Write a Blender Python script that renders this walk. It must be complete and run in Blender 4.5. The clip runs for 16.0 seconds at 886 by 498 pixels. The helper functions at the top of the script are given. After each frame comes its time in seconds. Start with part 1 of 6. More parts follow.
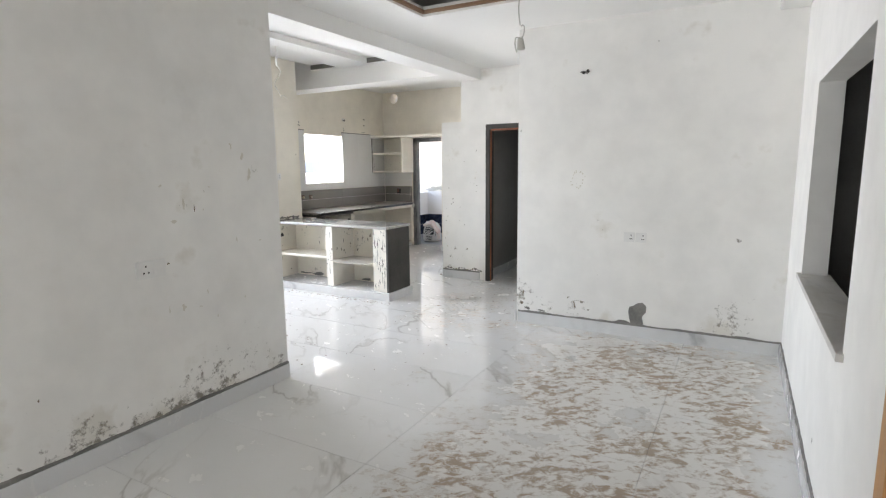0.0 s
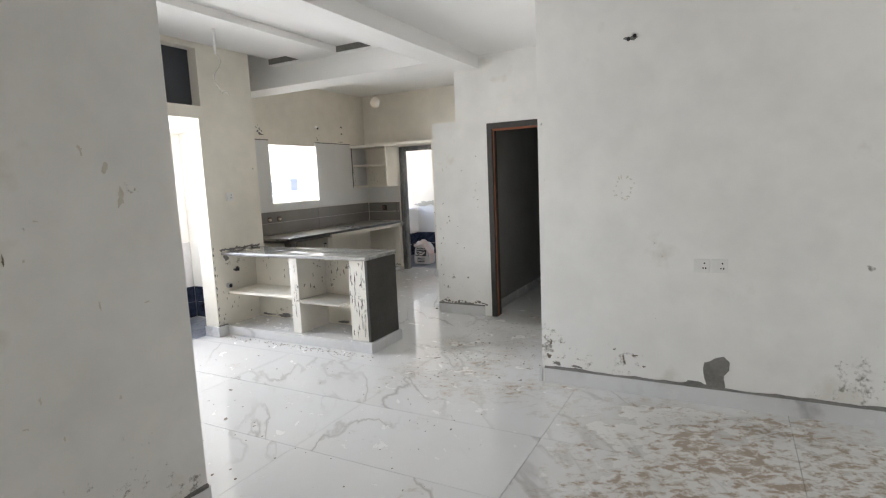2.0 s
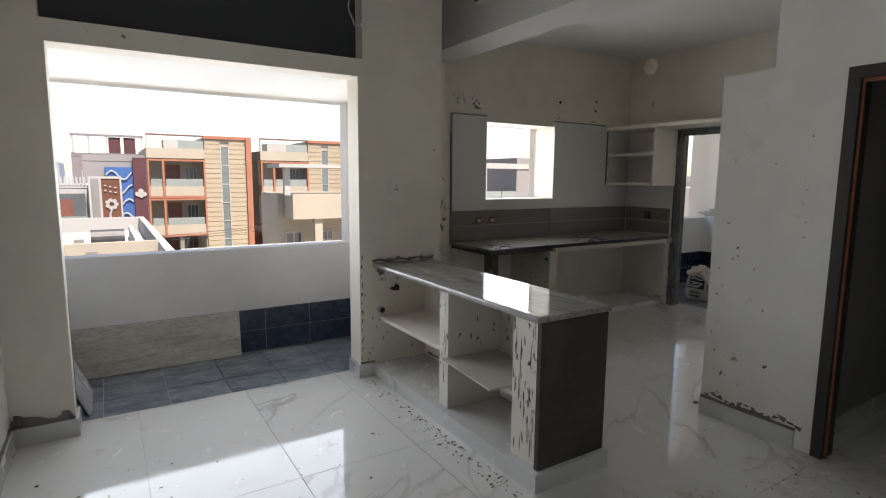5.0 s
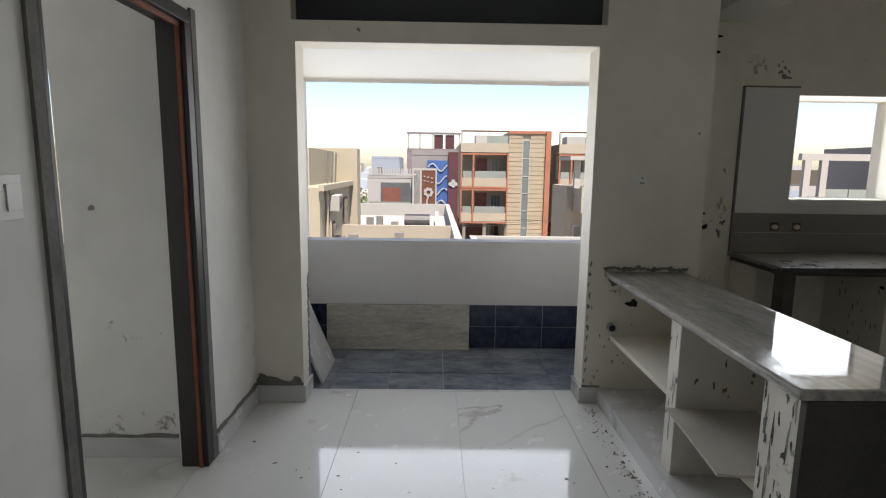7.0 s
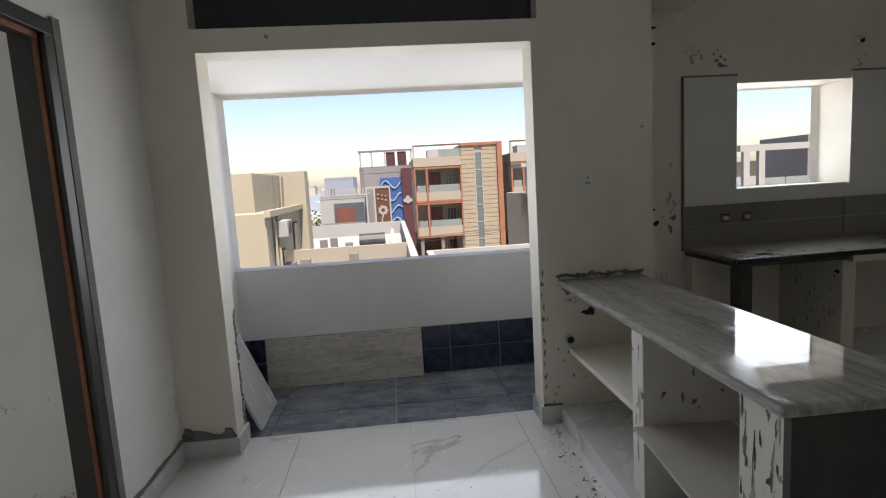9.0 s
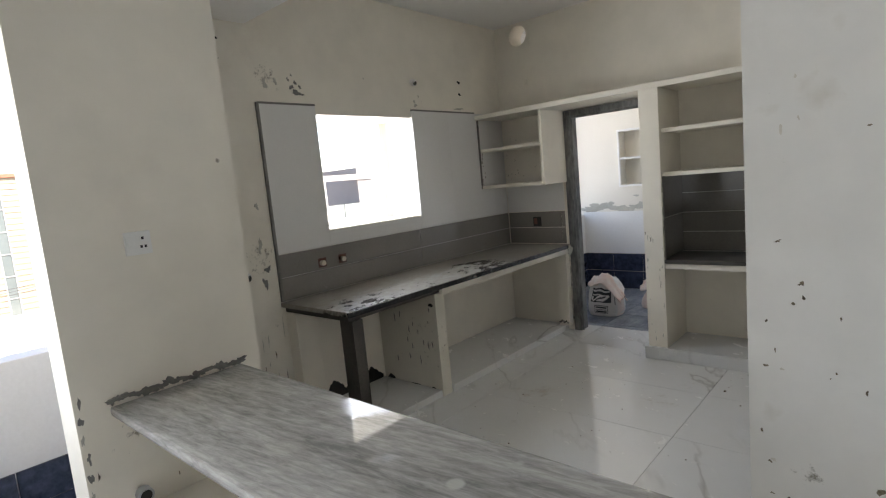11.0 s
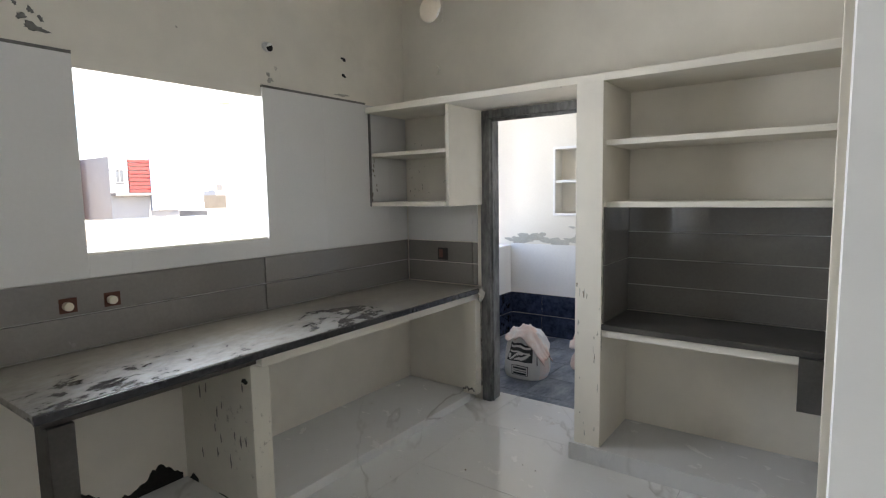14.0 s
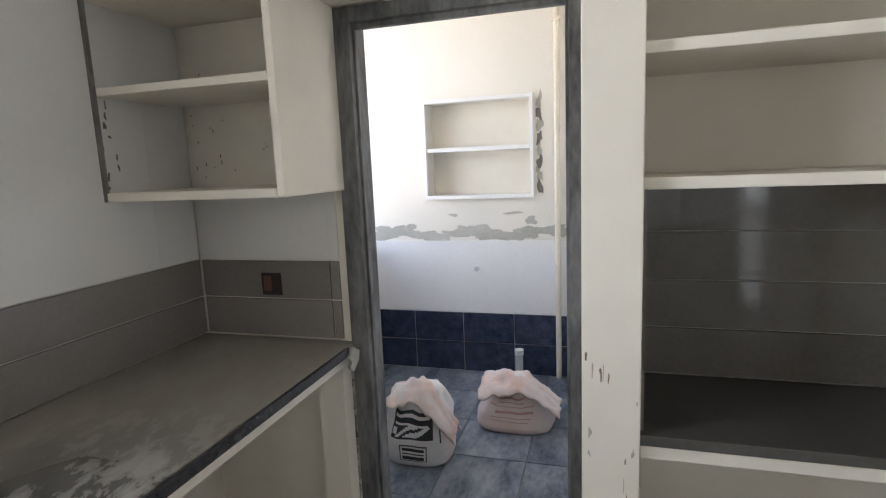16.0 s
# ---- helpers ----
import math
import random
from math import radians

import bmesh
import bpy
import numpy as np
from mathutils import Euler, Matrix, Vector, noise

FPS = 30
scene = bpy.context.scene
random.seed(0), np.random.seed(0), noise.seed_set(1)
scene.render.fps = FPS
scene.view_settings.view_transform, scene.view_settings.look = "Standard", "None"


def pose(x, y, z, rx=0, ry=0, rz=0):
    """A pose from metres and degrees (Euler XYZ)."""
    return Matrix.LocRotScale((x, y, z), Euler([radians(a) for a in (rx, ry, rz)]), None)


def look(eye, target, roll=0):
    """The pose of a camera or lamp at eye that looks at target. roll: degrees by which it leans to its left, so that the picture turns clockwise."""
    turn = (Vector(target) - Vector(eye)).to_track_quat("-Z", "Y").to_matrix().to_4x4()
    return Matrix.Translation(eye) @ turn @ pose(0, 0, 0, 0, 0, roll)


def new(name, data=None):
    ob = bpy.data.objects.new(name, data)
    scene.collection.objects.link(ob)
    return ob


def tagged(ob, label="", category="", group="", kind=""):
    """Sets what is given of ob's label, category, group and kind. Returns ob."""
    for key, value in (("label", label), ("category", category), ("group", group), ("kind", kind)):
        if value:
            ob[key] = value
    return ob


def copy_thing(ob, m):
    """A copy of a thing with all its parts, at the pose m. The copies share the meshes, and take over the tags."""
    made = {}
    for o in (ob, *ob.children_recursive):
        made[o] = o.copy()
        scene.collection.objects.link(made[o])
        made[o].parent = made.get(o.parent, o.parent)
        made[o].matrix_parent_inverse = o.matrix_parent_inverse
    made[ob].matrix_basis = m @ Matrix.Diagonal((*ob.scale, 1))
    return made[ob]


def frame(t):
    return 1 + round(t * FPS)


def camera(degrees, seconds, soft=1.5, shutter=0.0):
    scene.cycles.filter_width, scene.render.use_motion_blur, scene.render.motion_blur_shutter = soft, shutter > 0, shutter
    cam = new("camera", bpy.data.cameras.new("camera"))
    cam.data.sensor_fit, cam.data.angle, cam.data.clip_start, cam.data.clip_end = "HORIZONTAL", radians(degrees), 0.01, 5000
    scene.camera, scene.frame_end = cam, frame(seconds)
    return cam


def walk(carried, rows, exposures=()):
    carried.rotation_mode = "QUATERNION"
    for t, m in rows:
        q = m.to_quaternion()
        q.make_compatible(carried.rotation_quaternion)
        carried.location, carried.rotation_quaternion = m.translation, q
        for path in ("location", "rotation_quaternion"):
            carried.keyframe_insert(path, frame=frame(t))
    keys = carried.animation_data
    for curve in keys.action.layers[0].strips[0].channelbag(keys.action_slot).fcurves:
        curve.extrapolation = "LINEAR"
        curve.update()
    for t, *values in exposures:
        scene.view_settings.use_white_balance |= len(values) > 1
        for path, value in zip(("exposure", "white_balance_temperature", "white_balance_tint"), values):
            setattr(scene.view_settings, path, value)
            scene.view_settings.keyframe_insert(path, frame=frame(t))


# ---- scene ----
cam = camera(79.0, 16.0, 1.2)
PATH = [
    (0, (0.386, 0.017, 1.537), (-0.574, 1.746, 1.234), -0.6),
    (0.5, (0.251, 0.219, 1.527), (-0.808, 1.895, 1.259), -0.8),
    (1, (-0.049, 0.52, 1.546), (-1.018, 2.254, 1.309), -1.0),
    (1.5, (-0.2, 0.86, 1.475), (-1.072, 2.636, 1.185), -2.9),
    (2, (-0.315, 1.229, 1.514), (-1.252, 2.977, 1.257), -2.5),
    (2.5, (-0.475, 1.649, 1.527), (-1.441, 3.381, 1.271), -2.1),
    (3, (-0.581, 2.0, 1.533), (-1.583, 3.714, 1.286), -2.7),
    (3.5, (-0.663, 2.375, 1.516), (-1.985, 3.86, 1.302), -1.0),
    (4, (-0.82, 2.689, 1.498), (-2.329, 3.978, 1.249), -1.9),
    (4.2, (-0.915, 2.845, 1.523), (-2.48, 4.063, 1.266), -1.5),
    (6.3, (-1.631, 3.793, 1.466), (-3.522, 4.395, 1.215), 1.3),
    (6.5, (-1.637, 3.854, 1.498), (-3.574, 4.274, 1.232), 0.7),
    (7, (-1.642, 3.924, 1.493), (-3.62, 3.957, 1.194), 0.8),
    (7.5, (-1.643, 3.969, 1.467), (-3.528, 3.926, 0.798), 1.1),
    (8, (-1.634, 4.002, 1.489), (-3.553, 3.918, 0.931), -0.5),
    (8.5, (-1.677, 4.066, 1.496), (-3.655, 3.97, 1.215), -4.1),
    (9, (-1.919, 4.064, 1.47), (-3.896, 4.242, 1.223), -3.4),
    (9.5, (-2.228, 4.104, 1.527), (-4.055, 4.9, 1.348), -3.4),
    (10, (-2.459, 4.27, 1.494), (-4.053, 5.464, 1.308), -3.7),
    (10.2, (-2.542, 4.357, 1.541), (-4.089, 5.607, 1.339), -4.3),
    (12.3, (-2.91, 4.537, 1.556), (-3.908, 6.251, 1.293), -3.4),
    (12.5, (-2.904, 4.673, 1.552), (-3.916, 6.378, 1.292), -2.5),
    (13, (-2.933, 4.972, 1.532), (-4.073, 6.595, 1.271), -0.7),
    (13.5, (-3.098, 5.419, 1.533), (-4.247, 7.063, 1.297), 1.3),
    (14, (-3.253, 5.773, 1.52), (-4.419, 7.385, 1.314), -1.0),
    (14.5, (-3.494, 6.16, 1.531), (-4.73, 7.723, 1.357), -1.3),
    (15, (-3.838, 6.478, 1.51), (-4.892, 8.168, 1.326), -2.0),
    (15.5, (-4.129, 6.779, 1.53), (-4.91, 8.607, 1.312), -1.8),
    (16, (-4.336, 7.193, 1.51), (-4.902, 9.087, 1.205), -2.4),
]
# exposure follows the clip's own camera: bright hall, darker facing the daylight
EXPO = [(0.0, 3.80, 6800, 16), (1.2, 3.73, 6900, 17), (2.0, 3.39, 6950, 16), (2.6, 3.09, 6800, 15), (3.5, 2.46, 6950, 15), (4.2, 2.14, 7050, 15), (6.3, 1.54, 7000, 14), (7.5, 1.51, 7050, 14), (9.0, 1.40, 6950, 15), (9.5, 1.44, 6950, 15), (10.0, 2.31, 6950, 15), (12.3, 3.09, 6700, 15), (14.2, 3.24, 6650, 15), (16.0, 3.42, 6750, 17)]
walk(cam, [(t, look(eye, target, roll)) for t, eye, target, roll in PATH], EXPO)

# ---- daylight ----
SUN_DIR = Vector((0.40, 0.10, 0.90)).normalized()
world = bpy.data.worlds.new("sky")
world.use_nodes = True
scene.world = world
wn, wl = world.node_tree.nodes, world.node_tree.links
sky = wn.new("ShaderNodeTexSky")
sky.sky_type = "NISHITA"
sky.sun_disc = False
sky.sun_elevation = math.asin(SUN_DIR.z)
sky.sun_rotation = math.atan2(SUN_DIR.x, SUN_DIR.y)
sky.dust_density = 1.0
sky.air_density = 1.0
wl.new(sky.outputs["Color"], wn["Background"].inputs["Color"])
wn["Background"].inputs["Strength"].default_value = 0.082
sun_data = bpy.data.lights.new("sun", "SUN")
sun_data.energy, sun_data.angle, sun_data.color = 4.8, radians(0.8), (1.0, 0.95, 0.88)
sun_lamp = new("sun", sun_data)
sun_lamp.matrix_world = look(SUN_DIR * 40, (0, 0, 0))
# daylight from the open front of the hall, behind the camera
front = bpy.data.lights.new("front_daylight", "AREA")
front.shape, front.size, front.size_y = "RECTANGLE", 2.3, 2.0
front.energy, front.color = 6.6, (0.84, 0.93, 1.0)
front_lamp = new("front_daylight", front)
front_lamp.matrix_world = look((-0.7, -4.45, 1.25), (-0.7, 3.0, 1.25))
# sky light entering by the balcony, the kitchen window, the bedroom window and the utility opening
for lamp_name, at, wide, tall, power in (("balcony_daylight", (-6.0, 4.05, 1.53), 2.2, 1.2, 7.8), ("kitchen_daylight", (-6.3, 7.27, 1.69), 0.92, 0.78, 3.4), ("bedroom_daylight", (-5.25, 1.1, 1.52), 1.05, 1.0, 4.6), ("utility_daylight", (-6.12, 10.33, 1.85), 1.0, 1.75, 1.2)):
    data = bpy.data.lights.new(lamp_name, "AREA")
    data.shape, data.size, data.size_y = "RECTANGLE", wide, tall
    data.energy, data.color = power, (0.82, 0.91, 1.0)
    data.spread = radians(125)
    new(lamp_name, data).matrix_world = look(at, (at[0] + 5.0, at[1], at[2]))


# ---- builders ----
ORIGIN = {}


def thing(name, at, label, category, group="", kind=""):
    ob = new(name)
    ob.location = at
    ob.empty_display_size = 0.1
    ORIGIN[ob.name] = Vector(at)
    return tagged(ob, label, category, group, kind)


def part(name, bm, material, parent=None, label="", smooth=False):
    """Links a bmesh given in world metres as one mesh, under parent where there is one."""
    if parent is not None:
        org = ORIGIN[parent.name]
        bmesh.ops.translate(bm, verts=bm.verts, vec=-org)
    me = bpy.data.meshes.new(name)
    bmesh.ops.recalc_face_normals(bm, faces=bm.faces)
    bm.to_mesh(me)
    bm.free()
    me.materials.append(material)
    if smooth:
        for p in me.polygons:
            p.use_smooth = True
    ob = new(name, me)
    if parent is not None:
        ob.parent = parent
        ORIGIN[ob.name] = ORIGIN[parent.name]
    else:
        ORIGIN[ob.name] = Vector((0, 0, 0))
    if label:
        ob["label"] = label
    return ob


def box(bm, x0, x1, y0, y1, z0, z1, bevel=0.0):
    m = Matrix.LocRotScale(((x0 + x1) / 2, (y0 + y1) / 2, (z0 + z1) / 2), None, (abs(x1 - x0), abs(y1 - y0), abs(z1 - z0)))
    made = bmesh.ops.create_cube(bm, size=1.0, matrix=m)
    if bevel:
        edges = list({e for v in made["verts"] for e in v.link_edges})
        bmesh.ops.bevel(bm, geom=edges, offset=bevel, segments=2, affect="EDGES", profile=0.6)
    return bm


def cuboid(x0, x1, y0, y1, z0, z1, bevel=0.0):
    return box(bmesh.new(), x0, x1, y0, y1, z0, z1, bevel)


def cylinder(bm, p, q, r, r2=None, seg=16, caps=True):
    p, q = Vector(p), Vector(q)
    m = Matrix.Translation((p + q) / 2) @ (q - p).to_track_quat("Z", "Y").to_matrix().to_4x4()
    bmesh.ops.create_cone(bm, cap_ends=caps, segments=seg, radius1=r, radius2=r if r2 is None else r2, depth=(q - p).length, matrix=m)
    return bm


def tube(points, r, seg=8):
    """A smooth round cable or pipe through points."""
    bm = bmesh.new()
    pts = [Vector(p) for p in points]
    rings = []
    for i, p in enumerate(pts):
        d = (pts[min(i + 1, len(pts) - 1)] - pts[max(i - 1, 0)]).normalized()
        u = d.orthogonal().normalized()
        if rings:
            u = (last - d * last.dot(d)).normalized()
        last = u
        v = d.cross(u)
        rings.append([bm.verts.new(p + (u * math.cos(2 * math.pi * k / seg) + v * math.sin(2 * math.pi * k / seg)) * r) for k in range(seg)])
    for a, b in zip(rings, rings[1:]):
        for k in range(seg):
            bm.faces.new((a[k], a[(k + 1) % seg], b[(k + 1) % seg], b[k]))
    bm.faces.new(rings[0])
    bm.faces.new(rings[-1])
    return bm


def wall(name, axis, c0, c1, a0, a1, z0, z1, material, holes=(), label=""):
    """A wall from c0 to c1 thick across axis, from a0 to a1 along it, with holes (a0, a1, z0, z1) right through."""
    holes = [(h[0], h[1], z0 if h[2] <= 0 else h[2], h[3]) for h in holes]
    cuts_a = sorted({a0, a1, *(h[0] for h in holes), *(h[1] for h in holes)})
    cuts_z = sorted({z0, z1, *(h[2] for h in holes), *(h[3] for h in holes)})
    solid = {}
    for i in range(len(cuts_a) - 1):
        for k in range(len(cuts_z) - 1):
            ma, mz = (cuts_a[i] + cuts_a[i + 1]) / 2, (cuts_z[k] + cuts_z[k + 1]) / 2
            solid[i, k] = not any(h[0] < ma < h[1] and h[2] < mz < h[3] for h in holes)
    bm = bmesh.new()
    at = {}

    def vert(c, i, k):
        if (c, i, k) not in at:
            a, z = cuts_a[i], cuts_z[k]
            at[c, i, k] = bm.verts.new((c, a, z) if axis == "x" else (a, c, z))
        return at[c, i, k]

    for (i, k), full in solid.items():
        if not full:
            continue
        for c in (c0, c1):
            bm.faces.new((vert(c, i, k), vert(c, i + 1, k), vert(c, i + 1, k + 1), vert(c, i, k + 1)))
        for (di, dk), (p, q) in {(-1, 0): ((i, k), (i, k + 1)), (1, 0): ((i + 1, k), (i + 1, k + 1)), (0, -1): ((i, k), (i + 1, k)), (0, 1): ((i, k + 1), (i + 1, k + 1))}.items():
            if not solid.get((i + di, k + dk), False):
                bm.faces.new((vert(c0, *p), vert(c1, *p), vert(c1, *q), vert(c0, *q)))
    ob = part(name, bm, material)
    return tagged(ob, label, "wall", "", "structure")


# ---- materials ----
def shader(name, rough=0.6, metal=0.0, spec=0.5):
    m = bpy.data.materials.new(name)
    m.use_nodes = True
    b = m.node_tree.nodes["Principled BSDF"]
    b.inputs["Roughness"].default_value = rough
    b.inputs["Metallic"].default_value = metal
    b.inputs["Specular IOR Level"].default_value = spec
    return m, m.node_tree.nodes, m.node_tree.links, b


def value(nodes, links, op, a, b=None, clamp=False):
    n = nodes.new("ShaderNodeMath")
    n.operation, n.use_clamp = op, clamp
    for i, v in enumerate((a, b)):
        if v is None:
            continue
        if isinstance(v, (int, float)):
            n.inputs[i].default_value = v
        else:
            links.new(v, n.inputs[i])
    return n.outputs[0]


def mix(nodes, links, fac, a, b, blend="MIX"):
    n = nodes.new("ShaderNodeMix")
    n.data_type, n.blend_type = "RGBA", blend
    for i, v in ((0, fac), (6, a), (7, b)):
        if isinstance(v, (int, float)):
            n.inputs[i].default_value = v
        elif isinstance(v, tuple):
            n.inputs[i].default_value = (*v, 1)
        else:
            links.new(v, n.inputs[i])
    return n.outputs[2]


def place(nodes, links, stretch=(1, 1, 1), turn=(0, 0, 0), jitter=0.0):
    """World position, stretched and turned; jitter shifts it by each object's own random number."""
    g = nodes.new("ShaderNodeNewGeometry").outputs["Position"]
    if jitter:
        r = nodes.new("ShaderNodeObjectInfo").outputs["Random"]
        add = nodes.new("ShaderNodeVectorMath")
        add.operation = "ADD"
        links.new(g, add.inputs[0])
        links.new(value(nodes, links, "MULTIPLY", r, jitter), add.inputs[1])
        g = add.outputs[0]
    m = nodes.new("ShaderNodeMapping")
    m.vector_type = "TEXTURE"  # turned first, then stretched
    m.inputs["Scale"].default_value = [1 / max(v, 1e-3) for v in stretch]
    m.inputs["Rotation"].default_value = [radians(a) for a in turn]
    links.new(g, m.inputs["Vector"])
    return m.outputs[0]


def noise_of(nodes, links, vec, scale, detail=4.0, rough=0.55, distort=0.0):
    n = nodes.new("ShaderNodeTexNoise")
    n.inputs["Scale"].default_value, n.inputs["Detail"].default_value = scale, detail
    n.inputs["Roughness"].default_value, n.inputs["Distortion"].default_value = rough, distort
    links.new(vec, n.inputs["Vector"])
    return n.outputs["Fac"]


def span(nodes, links, v, lo, hi, a=0.0, b=1.0):
    n = nodes.new("ShaderNodeMapRange")
    links.new(v, n.inputs["Value"])
    for key, x in (("From Min", lo), ("From Max", hi), ("To Min", a), ("To Max", b)):
        n.inputs[key].default_value = x
    return n.outputs[0]


def bump(nodes, links, b, height, strength=0.2, distance=0.005):
    n = nodes.new("ShaderNodeBump")
    n.inputs["Strength"].default_value, n.inputs["Distance"].default_value = strength, distance
    links.new(height, n.inputs["Height"])
    links.new(n.outputs[0], b.inputs["Normal"])


def surface(name, c1, c2, scale=6.0, rough=0.6, metal=0.0, relief=0.15, stretch=(1, 1, 1), grain=60.0, spec=0.5, jitter=0.0):
    """A plain worn surface: two tones at a large and a fine scale, with fine relief."""
    m, n, l, b = shader(name, rough, metal, spec)
    p = place(n, l, stretch, jitter=jitter)
    big, fine = noise_of(n, l, p, scale, 5), noise_of(n, l, p, grain, 3)
    f = value(n, l, "ADD", value(n, l, "MULTIPLY", big, 0.7), value(n, l, "MULTIPLY", fine, 0.3))
    l.new(mix(n, l, span(n, l, f, 0.35, 0.65), c1, c2), b.inputs["Base Color"])
    l.new(span(n, l, big, 0.3, 0.7, max(rough - 0.08, 0.02), min(rough + 0.08, 1)), b.inputs["Roughness"])
    if relief:
        bump(n, l, b, f, relief)
    return m


def wall_paint(name, tone, spots=(), damp=0.0, dirt=0.0):
    """Builder's putty and white primer. spots: (centre, reach, density) of splashes and smears; damp: specks above the skirting."""
    m, n, l, b = shader(name, 0.75)
    p = place(n, l)
    big, mid, fine = noise_of(n, l, p, 0.9, 4), noise_of(n, l, p, 5, 6), noise_of(n, l, p, 70, 3)
    dark = tuple(c * 0.88 for c in tone)
    col = mix(n, l, span(n, l, value(n, l, "ADD", big, value(n, l, "MULTIPLY", mid, 0.6)), 0.6, 1.0), dark, tone)
    specks = noise_of(n, l, p, 17, 9, 0.74)
    cover = None
    z = n.new("ShaderNodeSeparateXYZ")
    l.new(p, z.inputs[0])
    if damp:
        low = span(n, l, z.outputs[2], 0.1, 0.55, 0.16 * damp, -0.1)
        patch = span(n, l, noise_of(n, l, p, 1.7, 2), 0.45, 0.66, -0.26, 0.09)
        cover = span(n, l, value(n, l, "ADD", specks, value(n, l, "ADD", low, patch)), 0.645, 0.75)
    for centre, reach, density in spots:
        d = n.new("ShaderNodeVectorMath")
        d.operation = "DISTANCE"
        l.new(p, d.inputs[0])
        d.inputs[1].default_value = centre
        near = span(n, l, d.outputs["Value"], 0.0, reach, density, -0.12)
        s = span(n, l, value(n, l, "ADD", specks, near), 0.645, 0.75)
        cover = s if cover is None else value(n, l, "MAXIMUM", cover, s)
    odd = span(n, l, noise_of(n, l, p, 9, 2, 0.4), 0.80, 0.82)
    cover = odd if cover is None else value(n, l, "MAXIMUM", cover, odd)
    stain = mix(n, l, mid, (0.07, 0.06, 0.045), (0.27, 0.235, 0.17))
    if damp:
        halo = span(n, l, value(n, l, "ADD", mid, value(n, l, "ADD", span(n, l, z.outputs[2], 0.1, 0.45, 0.10, -0.12), patch)), 0.52, 0.68, 0.0, 0.35)
        col = mix(n, l, halo, col, (0.45, 0.40, 0.30))
    col = mix(n, l, value(n, l, "MULTIPLY", cover, 0.85), col, stain)
    if dirt:
        smear = span(n, l, noise_of(n, l, p, 2.3, 6, 0.65), 0.58, 0.78, 0.0, dirt)
        col = mix(n, l, smear, col, (0.42, 0.37, 0.28))
    l.new(col, b.inputs["Base Color"])
    bump(n, l, b, value(n, l, "ADD", mid, value(n, l, "MULTIPLY", fine, 0.3)), 0.12)
    return m


